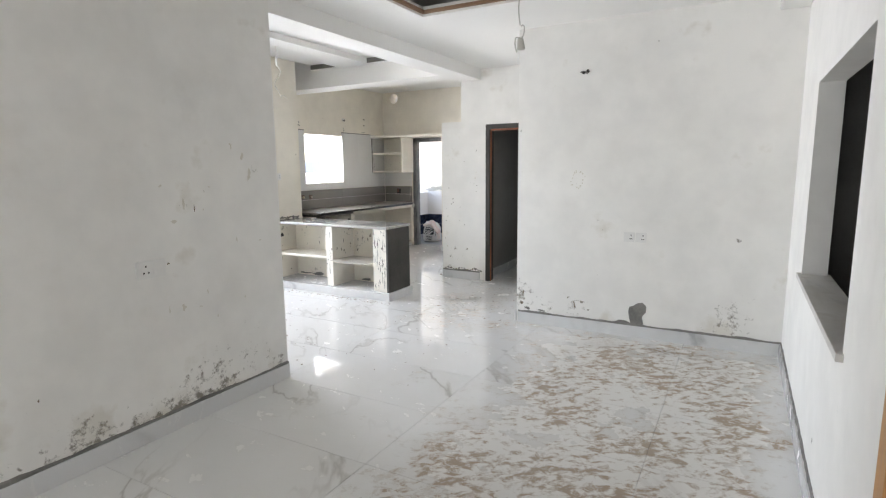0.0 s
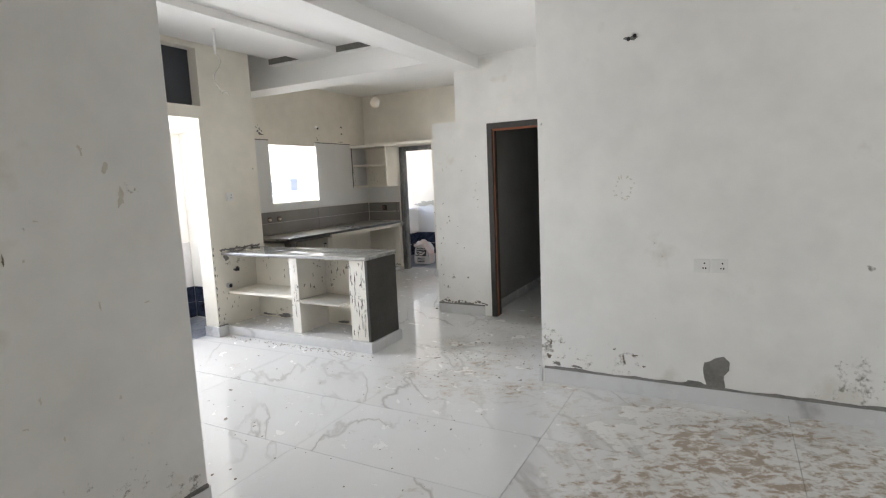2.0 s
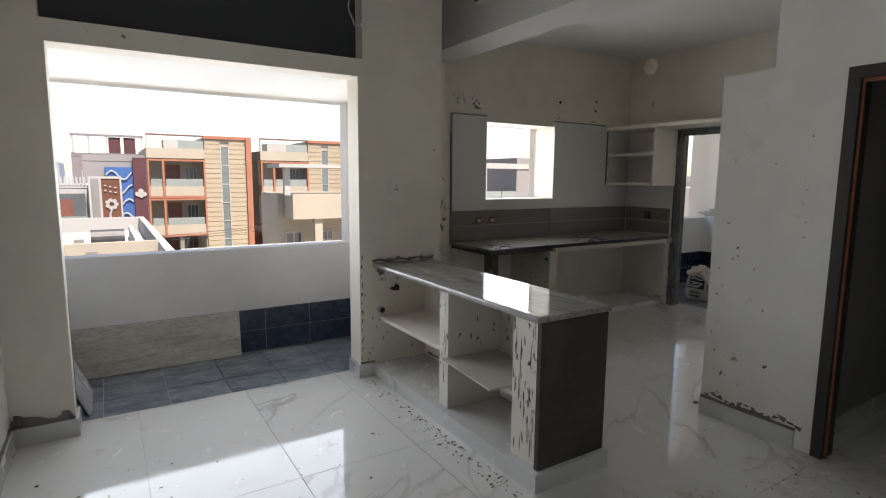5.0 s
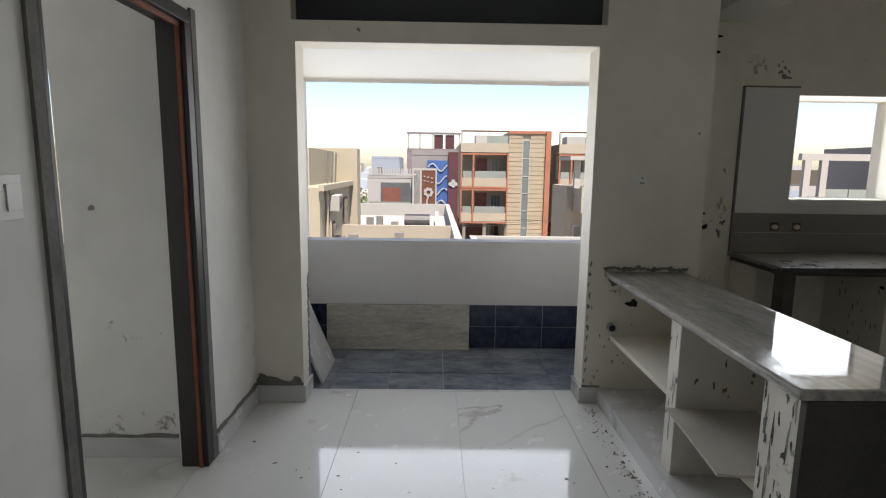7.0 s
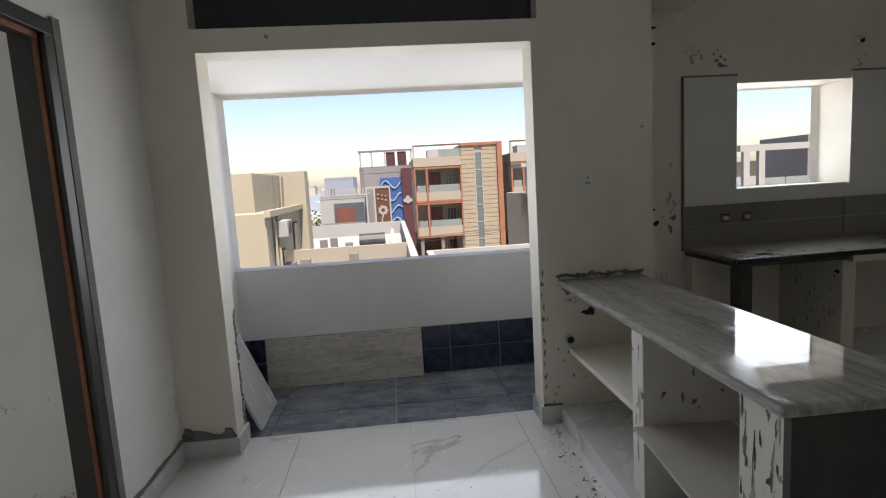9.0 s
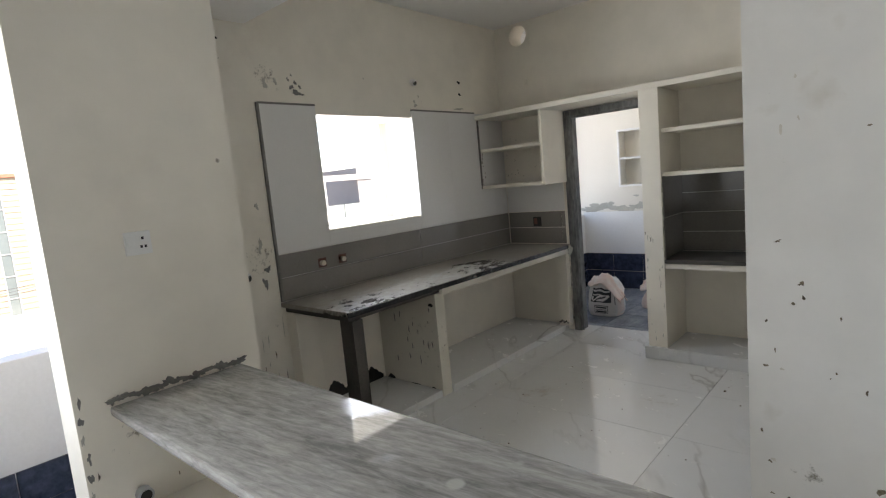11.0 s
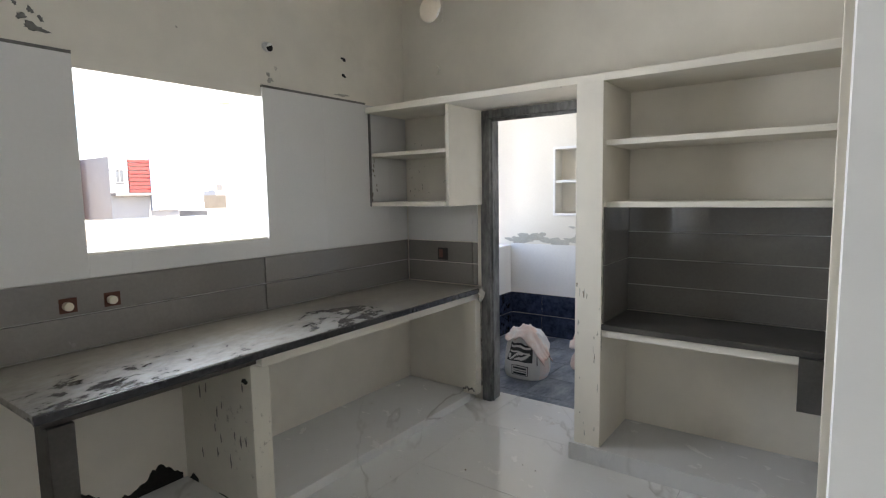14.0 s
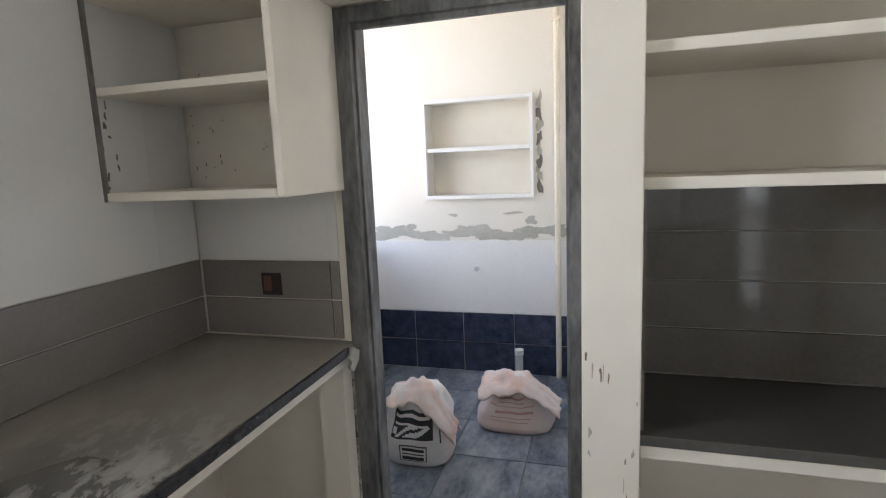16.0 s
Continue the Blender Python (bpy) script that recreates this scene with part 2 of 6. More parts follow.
def marble(name, base, vein, rough=0.06, scale=1.0, turn=35, jitter=7.0, vein_width=0.035, dust=0.0, mud=None, cloud=0.25, gate_from=0.42):
    """Polished stone with thin branching veins; dust dulls it, mud smears brown over stretches (x0, x1, y0, y1, weight)."""
    m, n, l, b = shader(name, rough, 0.0, 0.5)
    p = place(n, l, (1.0, 0.32, 1.0), (0, 0, turn), jitter)
    warp = noise_of(n, l, p, 1.5 * scale, 5, 0.5, 0.35)
    ridge = value(n, l, "ABSOLUTE", value(n, l, "SUBTRACT", warp, 0.5))
    gate = span(n, l, noise_of(n, l, p, 1.1 * scale, 2), gate_from, gate_from + 0.2)
    line = value(n, l, "MULTIPLY", span(n, l, ridge, 0.0, vein_width, 1.0, 0.0), gate)
    soft = value(n, l, "MULTIPLY", span(n, l, ridge, 0.0, vein_width * 5, 1.0, 0.0), gate)
    col = mix(n, l, value(n, l, "MULTIPLY", soft, cloud), base, vein)
    col = mix(n, l, value(n, l, "MULTIPLY", line, 0.75), col, vein)
    q = place(n, l)
    film = span(n, l, noise_of(n, l, q, 3.0, 6, 0.65), 0.42, 0.72, 0.0, 1.0)
    shine = value(n, l, "ADD", rough, value(n, l, "MULTIPLY", film, dust))
    smear = span(n, l, noise_of(n, l, place(n, l, (1.0, 1.7, 1.0), (0, 0, -30)), 6.5, 7, 0.62, 0.5), 0.595, 0.64)
    shine = value(n, l, "ADD", shine, value(n, l, "MULTIPLY", smear, 0.22))
    col = mix(n, l, value(n, l, "MULTIPLY", smear, 0.07), col, (0.50, 0.44, 0.36))
    col = mix(n, l, value(n, l, "MULTIPLY", film, dust * 1.6), col, (0.55, 0.52, 0.46))
    if mud:
        s = n.new("ShaderNodeSeparateXYZ")
        l.new(q, s.inputs[0])
        edge = noise_of(n, l, q, 1.6, 3)
        inside = None
        for x0, x1, y0, y1, weight in mud:
            area = weight
            for axis, lo, hi in ((0, x0, x1), (1, y0, y1)):
                a = span(n, l, s.outputs[axis], lo - 0.15, lo + 0.45)
                c = span(n, l, s.outputs[axis], hi + 0.15, hi - 0.3)
                area = value(n, l, "MINIMUM", value(n, l, "MINIMUM", a, c), area)
            inside = area if inside is None else value(n, l, "MAXIMUM", inside, area)
        swirl = noise_of(n, l, place(n, l, (1.0, 1.4, 1.0), (0, 0, 28)), 13.0, 9, 0.7, 0.45)
        inside = value(n, l, "ADD", inside, value(n, l, "MULTIPLY", value(n, l, "SUBTRACT", noise_of(n, l, q, 2.6, 5, 0.6), 0.56), 2.2), True)
        reach = value(n, l, "MULTIPLY", inside, span(n, l, edge, 0.36, 0.62))
        dirt = span(n, l, value(n, l, "ADD", swirl, value(n, l, "MULTIPLY", reach, 0.16)), 0.55, 0.67)
        dirt = value(n, l, "MULTIPLY", dirt, span(n, l, inside, 0.05, 0.5))
        haze = value(n, l, "MULTIPLY", span(n, l, inside, 0.1, 0.8), 0.45)
        clay = mix(n, l, noise_of(n, l, q, 2.2, 4), (0.31, 0.19, 0.10), (0.33, 0.28, 0.21))
        col = mix(n, l, haze, col, (0.60, 0.57, 0.51))
        soot = value(n, l, "MULTIPLY", value(n, l, "MULTIPLY", span(n, l, s.outputs[1], 4.3, 4.9), span(n, l, noise_of(n, l, q, 3.4, 5, 0.6), 0.5, 0.68)), span(n, l, inside, 0.4, 0.9, 0.0, 0.6))
        col = mix(n, l, value(n, l, "MULTIPLY", dirt, 0.84), col, clay)
        col = mix(n, l, soot, col, (0.16, 0.145, 0.125))
        shine = value(n, l, "MAXIMUM", shine, value(n, l, "MULTIPLY", value(n, l, "MAXIMUM", dirt, haze), 0.75))
    l.new(col, b.inputs["Base Color"])
    l.new(shine, b.inputs["Roughness"])
    bump(n, l, b, noise_of(n, l, q, 1.3, 2), 0.02, 0.01)
    return m


def streaked(name, base, dark, rough, along=(0.55, 5.0, 5.0), blotch=False):
    """Stone with long grey streaks in one direction and, where blotch is set, pale round inclusions."""
    m, n, l, b = shader(name, rough)
    p = place(n, l, along, (0, 0, 4))
    bands, fine = noise_of(n, l, p, 1.9, 8, 0.68, 0.6), noise_of(n, l, place(n, l, tuple(v * (2.2 if i == 0 else 1.3) for i, v in enumerate(along)), (0, 0, 7)), 9, 6, 0.68, 0.5)
    f = value(n, l, "ADD", value(n, l, "MULTIPLY", bands, 0.5), value(n, l, "MULTIPLY", fine, 0.5))
    col = mix(n, l, span(n, l, f, 0.37, 0.62), dark, base)
    q = place(n, l)
    if blotch:
        v = n.new("ShaderNodeTexVoronoi")
        v.inputs["Scale"].default_value = 11.0
        l.new(q, v.inputs["Vector"])
        spot = value(n, l, "MULTIPLY", span(n, l, v.outputs["Distance"], 0.30, 0.22), span(n, l, noise_of(n, l, q, 1.6, 2), 0.52, 0.62))
        col = mix(n, l, value(n, l, "MULTIPLY", spot, 0.7), col, (0.66, 0.64, 0.6))
    film = span(n, l, noise_of(n, l, place(n, l, (1.0, 2.0, 1.0)), 4.5, 8, 0.7, 0.4), 0.52, 0.63)
    col = mix(n, l, value(n, l, "MULTIPLY", film, 0.22), col, (0.5, 0.47, 0.41))
    l.new(col, b.inputs["Base Color"])
    l.new(value(n, l, "ADD", rough, value(n, l, "MULTIPLY", film, 0.20)), b.inputs["Roughness"])
    return m


PAINT = (0.86, 0.845, 0.805)
paint = wall_paint("white_primer", PAINT, dirt=0.10)
paint_hall = wall_paint("white_primer_damp", PAINT, damp=0.75, dirt=0.10)
paint_stain = wall_paint("white_primer_stained", PAINT, damp=0.55, dirt=0.12, spots=(((0.38, 4.93, 0.24), 0.36, 0.19), ((-0.93, 4.93, 0.24), 0.22, 0.18), ((-1.48, 4.93, 0.28), 0.34, 0.21), ((-1.2, 4.93, 0.16), 0.3, 0.17), 
    ((-0.95, 4.93, 0.22), 0.42, 0.13), ((0.36, 4.93, 0.28), 0.36, 0.19), ((-1.35, 4.93, 0.22), 0.25, 0.12), ((-0.93, 4.93, 1.41), 0.14, 0.10)))
paint_left = wall_paint("white_primer_smeared", PAINT, damp=0.7, dirt=0.14, spots=(((-2.49, 2.35, 0.18), 0.45, 0.15), ((-2.49, 1.5, 0.12), 0.3, 0.15), ((-2.49, 0.9, 0.12), 0.35, 0.15), 
    ((-2.49, 2.50, 0.3), 0.45, 0.10), ((-2.49, 2.05, 1.35), 0.22, 0.09), ((-2.49, 2.57, 1.55), 0.25, 0.08)))
paint_bedroom = wall_paint("white_primer_bedroom", PAINT, damp=0.5, dirt=0.16, spots=(((-4.25, 2.55, 0.16), 0.3, 0.19), ((-4.25, 2.3, 0.14), 0.22, 0.17), ((-4.25, 2.4, 0.7), 0.5, 0.07)))
paint_pier = wall_paint("white_primer_pier", PAINT, damp=0.6, dirt=0.14, spots=(
    ((-3.05, 6.55, 0.42), 0.2, 0.12), ((-2.75, 6.55, 1.3), 0.18, 0.08), ((-3.15, 6.55, 1.5), 0.2, 0.06)))
paint_kitchen = wall_paint("cream_primer_kitchen", (0.84, 0.79, 0.69), dirt=0.16, spots=(((-5.97, 6.30, 0.75), 0.35, 0.13), ((-5.97, 6.1, 0.35), 0.35, 0.08), ((-5.6, 9.05, 1.6), 0.25, 0.06), 
    ((-5.97, 6.24, 1.15), 0.28, 0.17), ((-5.97, 6.45, 2.32), 0.22, 0.17), ((-5.97, 7.85, 2.26), 0.12, 0.15), ((-5.97, 8.45, 2.2), 0.12, 0.12)))
paint_shelf = wall_paint("cream_primer_shelf", (0.84, 0.79, 0.685), dirt=0.12, spots=(((-4.93, 5.2, 0.75), 0.22, 0.15), ((-4.93, 4.95, 0.2), 0.2, 0.12), ((-4.0, 5.46, 0.5), 0.3, 0.14), 
    ((-5.75, 5.25, 0.3), 0.1, 0.1), ((-4.6, 5.46, 0.2), 0.3, 0.13), ((-3.5, 5.46, 0.65), 0.38, 0.12), ((-4.93, 5.05, 0.75), 0.22, 0.14)))
paint_post = wall_paint("chipped_primer_post", (0.84, 0.80, 0.72), spots=(((-3.2, 5.03, 0.5), 0.75, 0.10), ((-4.0, 5.03, 0.6), 0.5, 0.05)))
paint_ext = surface("exterior_white", (0.80, 0.79, 0.77), (0.72, 0.71, 0.69), 1.5, 0.8)
paint_rail = surface("grey_white_parapet", (0.66, 0.65, 0.66), (0.58, 0.57, 0.58), 1.2, 0.7, relief=0.05)
ceiling_paint = surface("ceiling_white", (0.86, 0.85, 0.82), (0.82, 0.81, 0.78), 0.8, 0.75, relief=0.05)
cement = surface("grey_cement", (0.13, 0.125, 0.115), (0.24, 0.23, 0.21), 7, 0.9, relief=0.6)
cement_light = surface("light_cement", (0.36, 0.35, 0.30), (0.5, 0.48, 0.42), 5, 0.9, relief=0.5)
floor_stone = marble("white_floor_marble", (0.75, 0.745, 0.725), (0.40, 0.38, 0.35), 0.045, 1.3, 38, vein_width=0.016, dust=0.06, mud=((-1.2, 0.75, -4.6, 4.95, 1.0), (-2.7, -1.0, 4.4, 6.75, 0.5)), cloud=0.09, gate_from=0.46)
skirting_stone = marble("white_skirting_marble", (0.66, 0.66, 0.655), (0.34, 0.34, 0.34), 0.15, 1.2, 20, dust=0.15)
bar_stone = streaked("grey_streaked_marble", (0.50, 0.485, 0.455), (0.20, 0.195, 0.185), 0.035, blotch=True)
slab_stone = streaked("pale_streaked_slab", (0.62, 0.59, 0.52), (0.30, 0.285, 0.26), 0.3, (5.0, 0.32, 4.0))
loose_stone = surface("dull_beige_tile_back", (0.44, 0.41, 0.36), (0.52, 0.49, 0.43), 5, 0.6, relief=0.1)
sill_stone = marble("sill_marble", (0.52, 0.50, 0.47), (0.3, 0.29, 0.27), 0.3, 2.0, 10, dust=0.3)
granite_raw = surface("raw_black_granite_panel", (0.03, 0.027, 0.023), (0.08, 0.072, 0.062), 3.5, 0.55, relief=0.15)
tile_grey = surface("grey_wall_tile", (0.20, 0.185, 0.17), (0.25, 0.235, 0.215), 1.3, 0.22, relief=0.02, jitter=9)
tile_dark = surface("charcoal_wall_tile", (0.115, 0.106, 0.095), (0.165, 0.153, 0.135), 1.6, 0.09, relief=0.02, jitter=9)
tile_white = surface("white_glazed_tile", (0.74, 0.73, 0.71), (0.70, 0.69, 0.67), 1.0, 0.12, relief=0.01, jitter=9)
tile_navy = surface("navy_mottled_tile", (0.008, 0.012, 0.03), (0.05, 0.065, 0.11), 16, 0.18, relief=0.05, jitter=9)
tile_slate = surface("blue_grey_floor_tile", (0.045, 0.065, 0.10), (0.30, 0.32, 0.35), 5.0, 0.4, relief=0.15, stretch=(1.6, 0.7, 1), grain=26, jitter=9)
grout = surface("pale_grout", (0.45, 0.44, 0.41), (0.55, 0.53, 0.5), 10, 0.9)
frame_grey = surface("grey_primed_frame", (0.06, 0.062, 0.062), (0.25, 0.25, 0.245), 12, 0.65, stretch=(1, 1, 0.3), relief=0.4)
frame_dark = surface("dark_frame", (0.022, 0.020, 0.018), (0.045, 0.04, 0.035), 8, 0.5, stretch=(1, 1, 0.2), relief=0.25)
frame_red = surface("red_primer_edge", (0.20, 0.06, 0.025), (0.30, 0.11, 0.05), 8, 0.6)
wood_frame = surface("teak_door_frame", (0.42, 0.20, 0.07), (0.55, 0.30, 0.12), 6, 0.45, stretch=(6, 6, 0.4))
wood_edge = surface("brown_tray_edge", (0.24, 0.14, 0.08), (0.32, 0.2, 0.12), 5, 0.6)
dark_board = surface("dark_slate_board", (0.028, 0.03, 0.036), (0.045, 0.048, 0.055), 2, 0.6, relief=0.05)
plastic_white = surface("white_plastic", (0.78, 0.77, 0.74), (0.72, 0.71, 0.68), 4, 0.4, relief=0)
# flat black laid on surfaces in place of the shade inside holes and breaks
black = surface("black_for_hole_shade", (0.012, 0.011, 0.01), (0.03, 0.028, 0.025), 20, 0.9)
pvc = surface("grey_pvc", (0.42, 0.43, 0.44), (0.5, 0.5, 0.5), 8, 0.5)
pvc_cream = surface("stained_cream_pvc", (0.62, 0.55, 0.42), (0.72, 0.66, 0.55), 6, 0.5)
wire_mat = surface("grey_cable", (0.45, 0.44, 0.40), (0.55, 0.53, 0.48), 20, 0.6)


def dusty_granite():
    m, n, l, b = shader("dusty_black_granite", 0.3)
    p = place(n, l)
    film = noise_of(n, l, p, 1.6, 4, 0.6)
    swipe = noise_of(n, l, place(n, l, (1.5, 0.8, 1), (0, 0, 20)), 10.0, 7, 0.66, 0.25)
    marks = span(n, l, value(n, l, "ADD", value(n, l, "MULTIPLY", film, 0.5), value(n, l, "MULTIPLY", swipe, 0.6)), 0.46, 0.57)
    sep = n.new("ShaderNodeSeparateXYZ")
    l.new(p, sep.inputs[0])
    worked = value(n, l, "MULTIPLY", span(n, l, sep.outputs[0], -5.85, -5.55), span(n, l, noise_of(n, l, p, 1.1, 2), 0.26, 0.42))
    worked = value(n, l, "MULTIPLY", worked, span(n, l, sep.outputs[1], 8.45, 7.8))
    f = value(n, l, "MAXIMUM", value(n, l, "MULTIPLY", marks, 0.95), value(n, l, "SUBTRACT", 0.92, worked))
    grit = noise_of(n, l, p, 90, 2)
    stone = mix(n, l, grit, (0.018, 0.018, 0.02), (0.04, 0.04, 0.042))
    chalk = value(n, l, "MULTIPLY", worked, span(n, l, swipe, 0.45, 0.7))
    dust = mix(n, l, chalk, mix(n, l, swipe, (0.20, 0.185, 0.15), (0.31, 0.29, 0.245)), (0.33, 0.325, 0.31))
    l.new(mix(n, l, f, stone, dust), b.inputs["Base Color"])
    l.new(span(n, l, f, 0, 1, 0.12, 0.5), b.inputs["Roughness"])
    bump(n, l, b, swipe, 0.05)
    return m


granite_dusty = dusty_granite()
granite_black = surface("black_granite", (0.015, 0.015, 0.017), (0.035, 0.035, 0.038), 40, 0.2, relief=0.02)
granite_film = surface("black_granite_under_dust", (0.045, 0.042, 0.038), (0.085, 0.08, 0.072), 2.5, 0.35, relief=0.03)
# darker than the other walls: the rooms' shade is put into the plaster colour
shade_plaster = surface("plaster_darkened_for_shade", (0.25, 0.24, 0.22), (0.32, 0.31, 0.29), 2, 0.9)

TOP = 2.98     # underside of the roof slab
HIGH = 3.06

# ---- structure: walls ----
wall("wall_east", "x", 0.74, 0.87, -4.6, 5.14, -0.02, HIGH, paint_hall, [(2.33, 3.92, 0.86, 2.0), (0.45, 1.64, 0.0, 2.12)], "white primed wall with a deep window recess")
wall("wall_stained", "y", 4.935, 5.14, -1.51, 0.74, -0.02, HIGH, paint_stain, (), "white primed wall with mould and damp stains above the skirting")
wall("wall_alcove", "x", -1.51, -1.31, 5.14, 6.55, -0.02, HIGH, paint, (), "plain white side wall of the door alcove")
wall("wall_door", "y", 6.55, 6.70, -3.24, -1.31, -0.02, HIGH, paint_pier, [(-2.575, -1.62, 0.0, 2.065), (-3.24, -2.945, 2.125, HIGH)], "white primed wall round the dark room's doorway")
wall("wall_kitchen_east", "x", -2.945, -2.745, 6.70, 9.05, -0.02, HIGH, paint_kitchen, (), "cream kitchen side wall")
wall("wall_kitchen_north", "y", 9.05, 9.25, -6.2, -2.65, -0.02, HIGH, paint_kitchen, [(-5.275, -4.405, 0.0, 2.083), (-5.81, -5.59, 2.752, 2.972)], "cream kitchen wall with the utility doorway")
wall("wall_kitchen_west", "x", -6.38, -5.97, 5.42, 9.05, -0.02, HIGH, paint_kitchen, [(6.785, 7.75, 1.28, 2.095)], "cream kitchen wall with an unglazed window opening")
wall("wall_pillar", "y", 5.42, 5.58, -5.97, -5.12, -0.02, HIGH, paint, (), "short white return wall beside the balcony")
wall("wall_west", "x", -5.12, -4.93, 2.65, 5.58, -0.02, HIGH, paint_shelf, [(3.10, 4.885, 0.0, 2.21), (3.08, 4.925, 2.33, 2.88)], "white wall with the wide balcony opening")
wall("wall_bedroom", "y", 2.65, 2.80, -4.93, -2.49, -0.02, HIGH, paint_hall, [(-4.20, -3.245, 0.0, 2.165)], "white primed wall round the bedroom doorway")
wall("wall_hall_west", "x", -2.69, -2.49, -4.6, 2.65, -0.02, HIGH, paint_left, (), "white primed hall wall with mould along its foot")
wall("wall_south", "y", -4.8, -4.6, -2.69, 0.87, -0.02, HIGH, paint, (), "plain white end wall of the hall")
# bedroom, dark room and lobby, closed round what their doorways show
wall("wall_bedroom_pier", "x", -4.45, -4.25, 2.13, 2.65, -0.02, HIGH, paint_bedroom, (), "short white wall inside the bedroom")
wall("wall_bedroom_west", "x", -5.3, -5.12, -0.6, 2.65, -0.02, HIGH, paint, [(0.55, 1.66, 0.98, 2.06)], "white bedroom wall with an unglazed window")
wall("wall_bedroom_south", "y", -0.8, -0.6, -5.3, -2.69, -0.02, HIGH, paint, (), "plain bedroom end wall")
wall("wall_darkroom_west", "x", -2.745, -2.64, 6.70, 9.25, -0.02, HIGH, shade_plaster, (), "plain wall of the unlit room, coloured darker to stand in for shade")
wall("wall_darkroom_north", "y", 9.25, 9.4, -2.745, 0.5, -0.02, HIGH, shade_plaster, (), "plain wall of the unlit room, coloured darker to stand in for shade")
wall("wall_darkroom_east", "x", 0.3, 0.5, 5.14, 9.25, -0.02, HIGH, shade_plaster, (), "plain wall of the unlit room, coloured darker to stand in for shade")
wall("wall_lobby_east", "x", 2.2, 2.35, -2.6, 5.14, -0.02, HIGH, shade_plaster, (), "plain lobby wall, coloured darker to stand in for shade")
wall("wall_lobby_south", "y", -2.6, -2.45, 0.87, 2.2, -0.02, HIGH, shade_plaster, (), "plain lobby wall, coloured darker to stand in for shade")
wall("wall_lobby_north", "y", 5.0, 5.14, 0.87, 2.2, -0.02, HIGH, shade_plaster, (), "plain lobby wall, coloured darker to stand in for shade")
# utility balcony
wall("wall_utility_north", "y", 10.9, 11.05, -6.3, -4.2, -0.02, HIGH, surface("cream_utility_wall", (0.76, 0.72, 0.64), (0.70, 0.66, 0.58), 1.2, 0.7), [(-5.53, -4.80, 1.30, 1.94)], "white utility wall with a recessed shelf niche")
wall("wall_utility_east", "x", -4.38, -4.25, 9.25, 10.9, -0.02, HIGH, paint, (), "white utility side wall")
wall("wall_utility_niche", "y", 11.05, 11.12, -5.8, -4.7, 1.1, 2.1, paint_shelf, (), "back of the shelf niche")

# ---- roof slab and ceilings ----
tagged(part("ceiling", cuboid(-6.45, 2.35, -4.8, 11.12, HIGH, HIGH + 0.15), ceiling_paint), "white roof slab underside", "ceiling", "", "structure")
tagged(part("ceiling_kitchen", cuboid(-5.97, -2.945, 6.33, 9.05, TOP, HIGH - 0.004), ceiling_paint), "plain white kitchen ceiling", "ceiling", "", "structure")


def pierced(x0, x1, y0, y1, z0, z1, holes):
    """A horizontal board with rectangular holes (x0, x1, y0, y1)."""
    xs = sorted({x0, x1, *(h[0] for h in holes), *(h[1] for h in holes)})
    ys = sorted({y0, y1, *(h[2] for h in holes), *(h[3] for h in holes)})
    bm = bmesh.new()
    for a, b in zip(xs, xs[1:]):
        for c, d in zip(ys, ys[1:]):
            mx, my = (a + b) / 2, (c + d) / 2
            if not any(h[0] < mx < h[1] and h[2] < my < h[3] for h in holes):
                box(bm, a, b, c, d, z0, z1)
    bmesh.ops.remove_doubles(bm, verts=bm.verts, dist=1e-5)
    return bm


dining = pierced(-4.93, -2.945, 2.80, 5.97, 2.87, 2.95, [(-3.97, -3.52, 3.2, 5.89), (-5.03 + 0.1, -4.47, 3.2, 5.89)])
tagged(part("ceiling_dining", dining, ceiling_paint), "white false ceiling with two long light slots", "ceiling", "", "structure")
for x0, x1 in ((-3.97, -3.52), (-4.93, -4.47)):
    tagged(part("ceiling_slot", cuboid(x0 + 0.004, x1 - 0.004, 3.204, 5.886, 2.935, 2.949), ceiling_paint), "white back of a light slot", "ceiling", "", "structure")
    tagged(part("trim_slot", cuboid(x0 + 0.004, x1 - 0.004, 5.876, 5.888, 2.876, 2.934), cement), "bare cement end of a light slot", "trim", "", "structure")
hall_ring = pierced(-2.66, 0.74, -4.6, 4.935, 2.78, 2.86, [(-2.05, 0.25, -1.6, 4.1)])
tagged(part("ceiling_hall", hall_ring, ceiling_paint), "white false ceiling ring with a raised tray", "ceiling", "", "structure")
tagged(part("ceiling_alcove", cuboid(-2.66, -1.51, 4.935, 6.55, 2.78, 2.86), ceiling_paint), "low white ceiling of the door alcove", "ceiling", "", "structure")
tagged(part("beam_hall", cuboid(-2.945, -2.66, -4.6, 6.55, 2.64, HIGH - 0.004), ceiling_paint), "white plastered ceiling beam between hall and dining space", "beam", "", "structure")
tagged(part("beam_kitchen", cuboid(-5.97, -2.945, 5.97, 6.33, 2.64, HIGH - 0.004), ceiling_paint), "white plastered ceiling beam before the kitchen", "beam", "", "structure")
trim = bmesh.new()
for x0, x1, y0, y1 in ((-2.05, -2.02, -1.6, 4.1), (0.22, 0.25, -1.6, 4.1), (-2.02, 0.22, 4.07, 4.1), (-2.02, 0.22, -1.6, -1.57)):
    box(trim, x0, x1, y0, y1, 2.80, 2.825)
tagged(part("trim_tray", trim, wood_edge), "brown wooden edge round the ceiling tray", "trim", "", "structure")

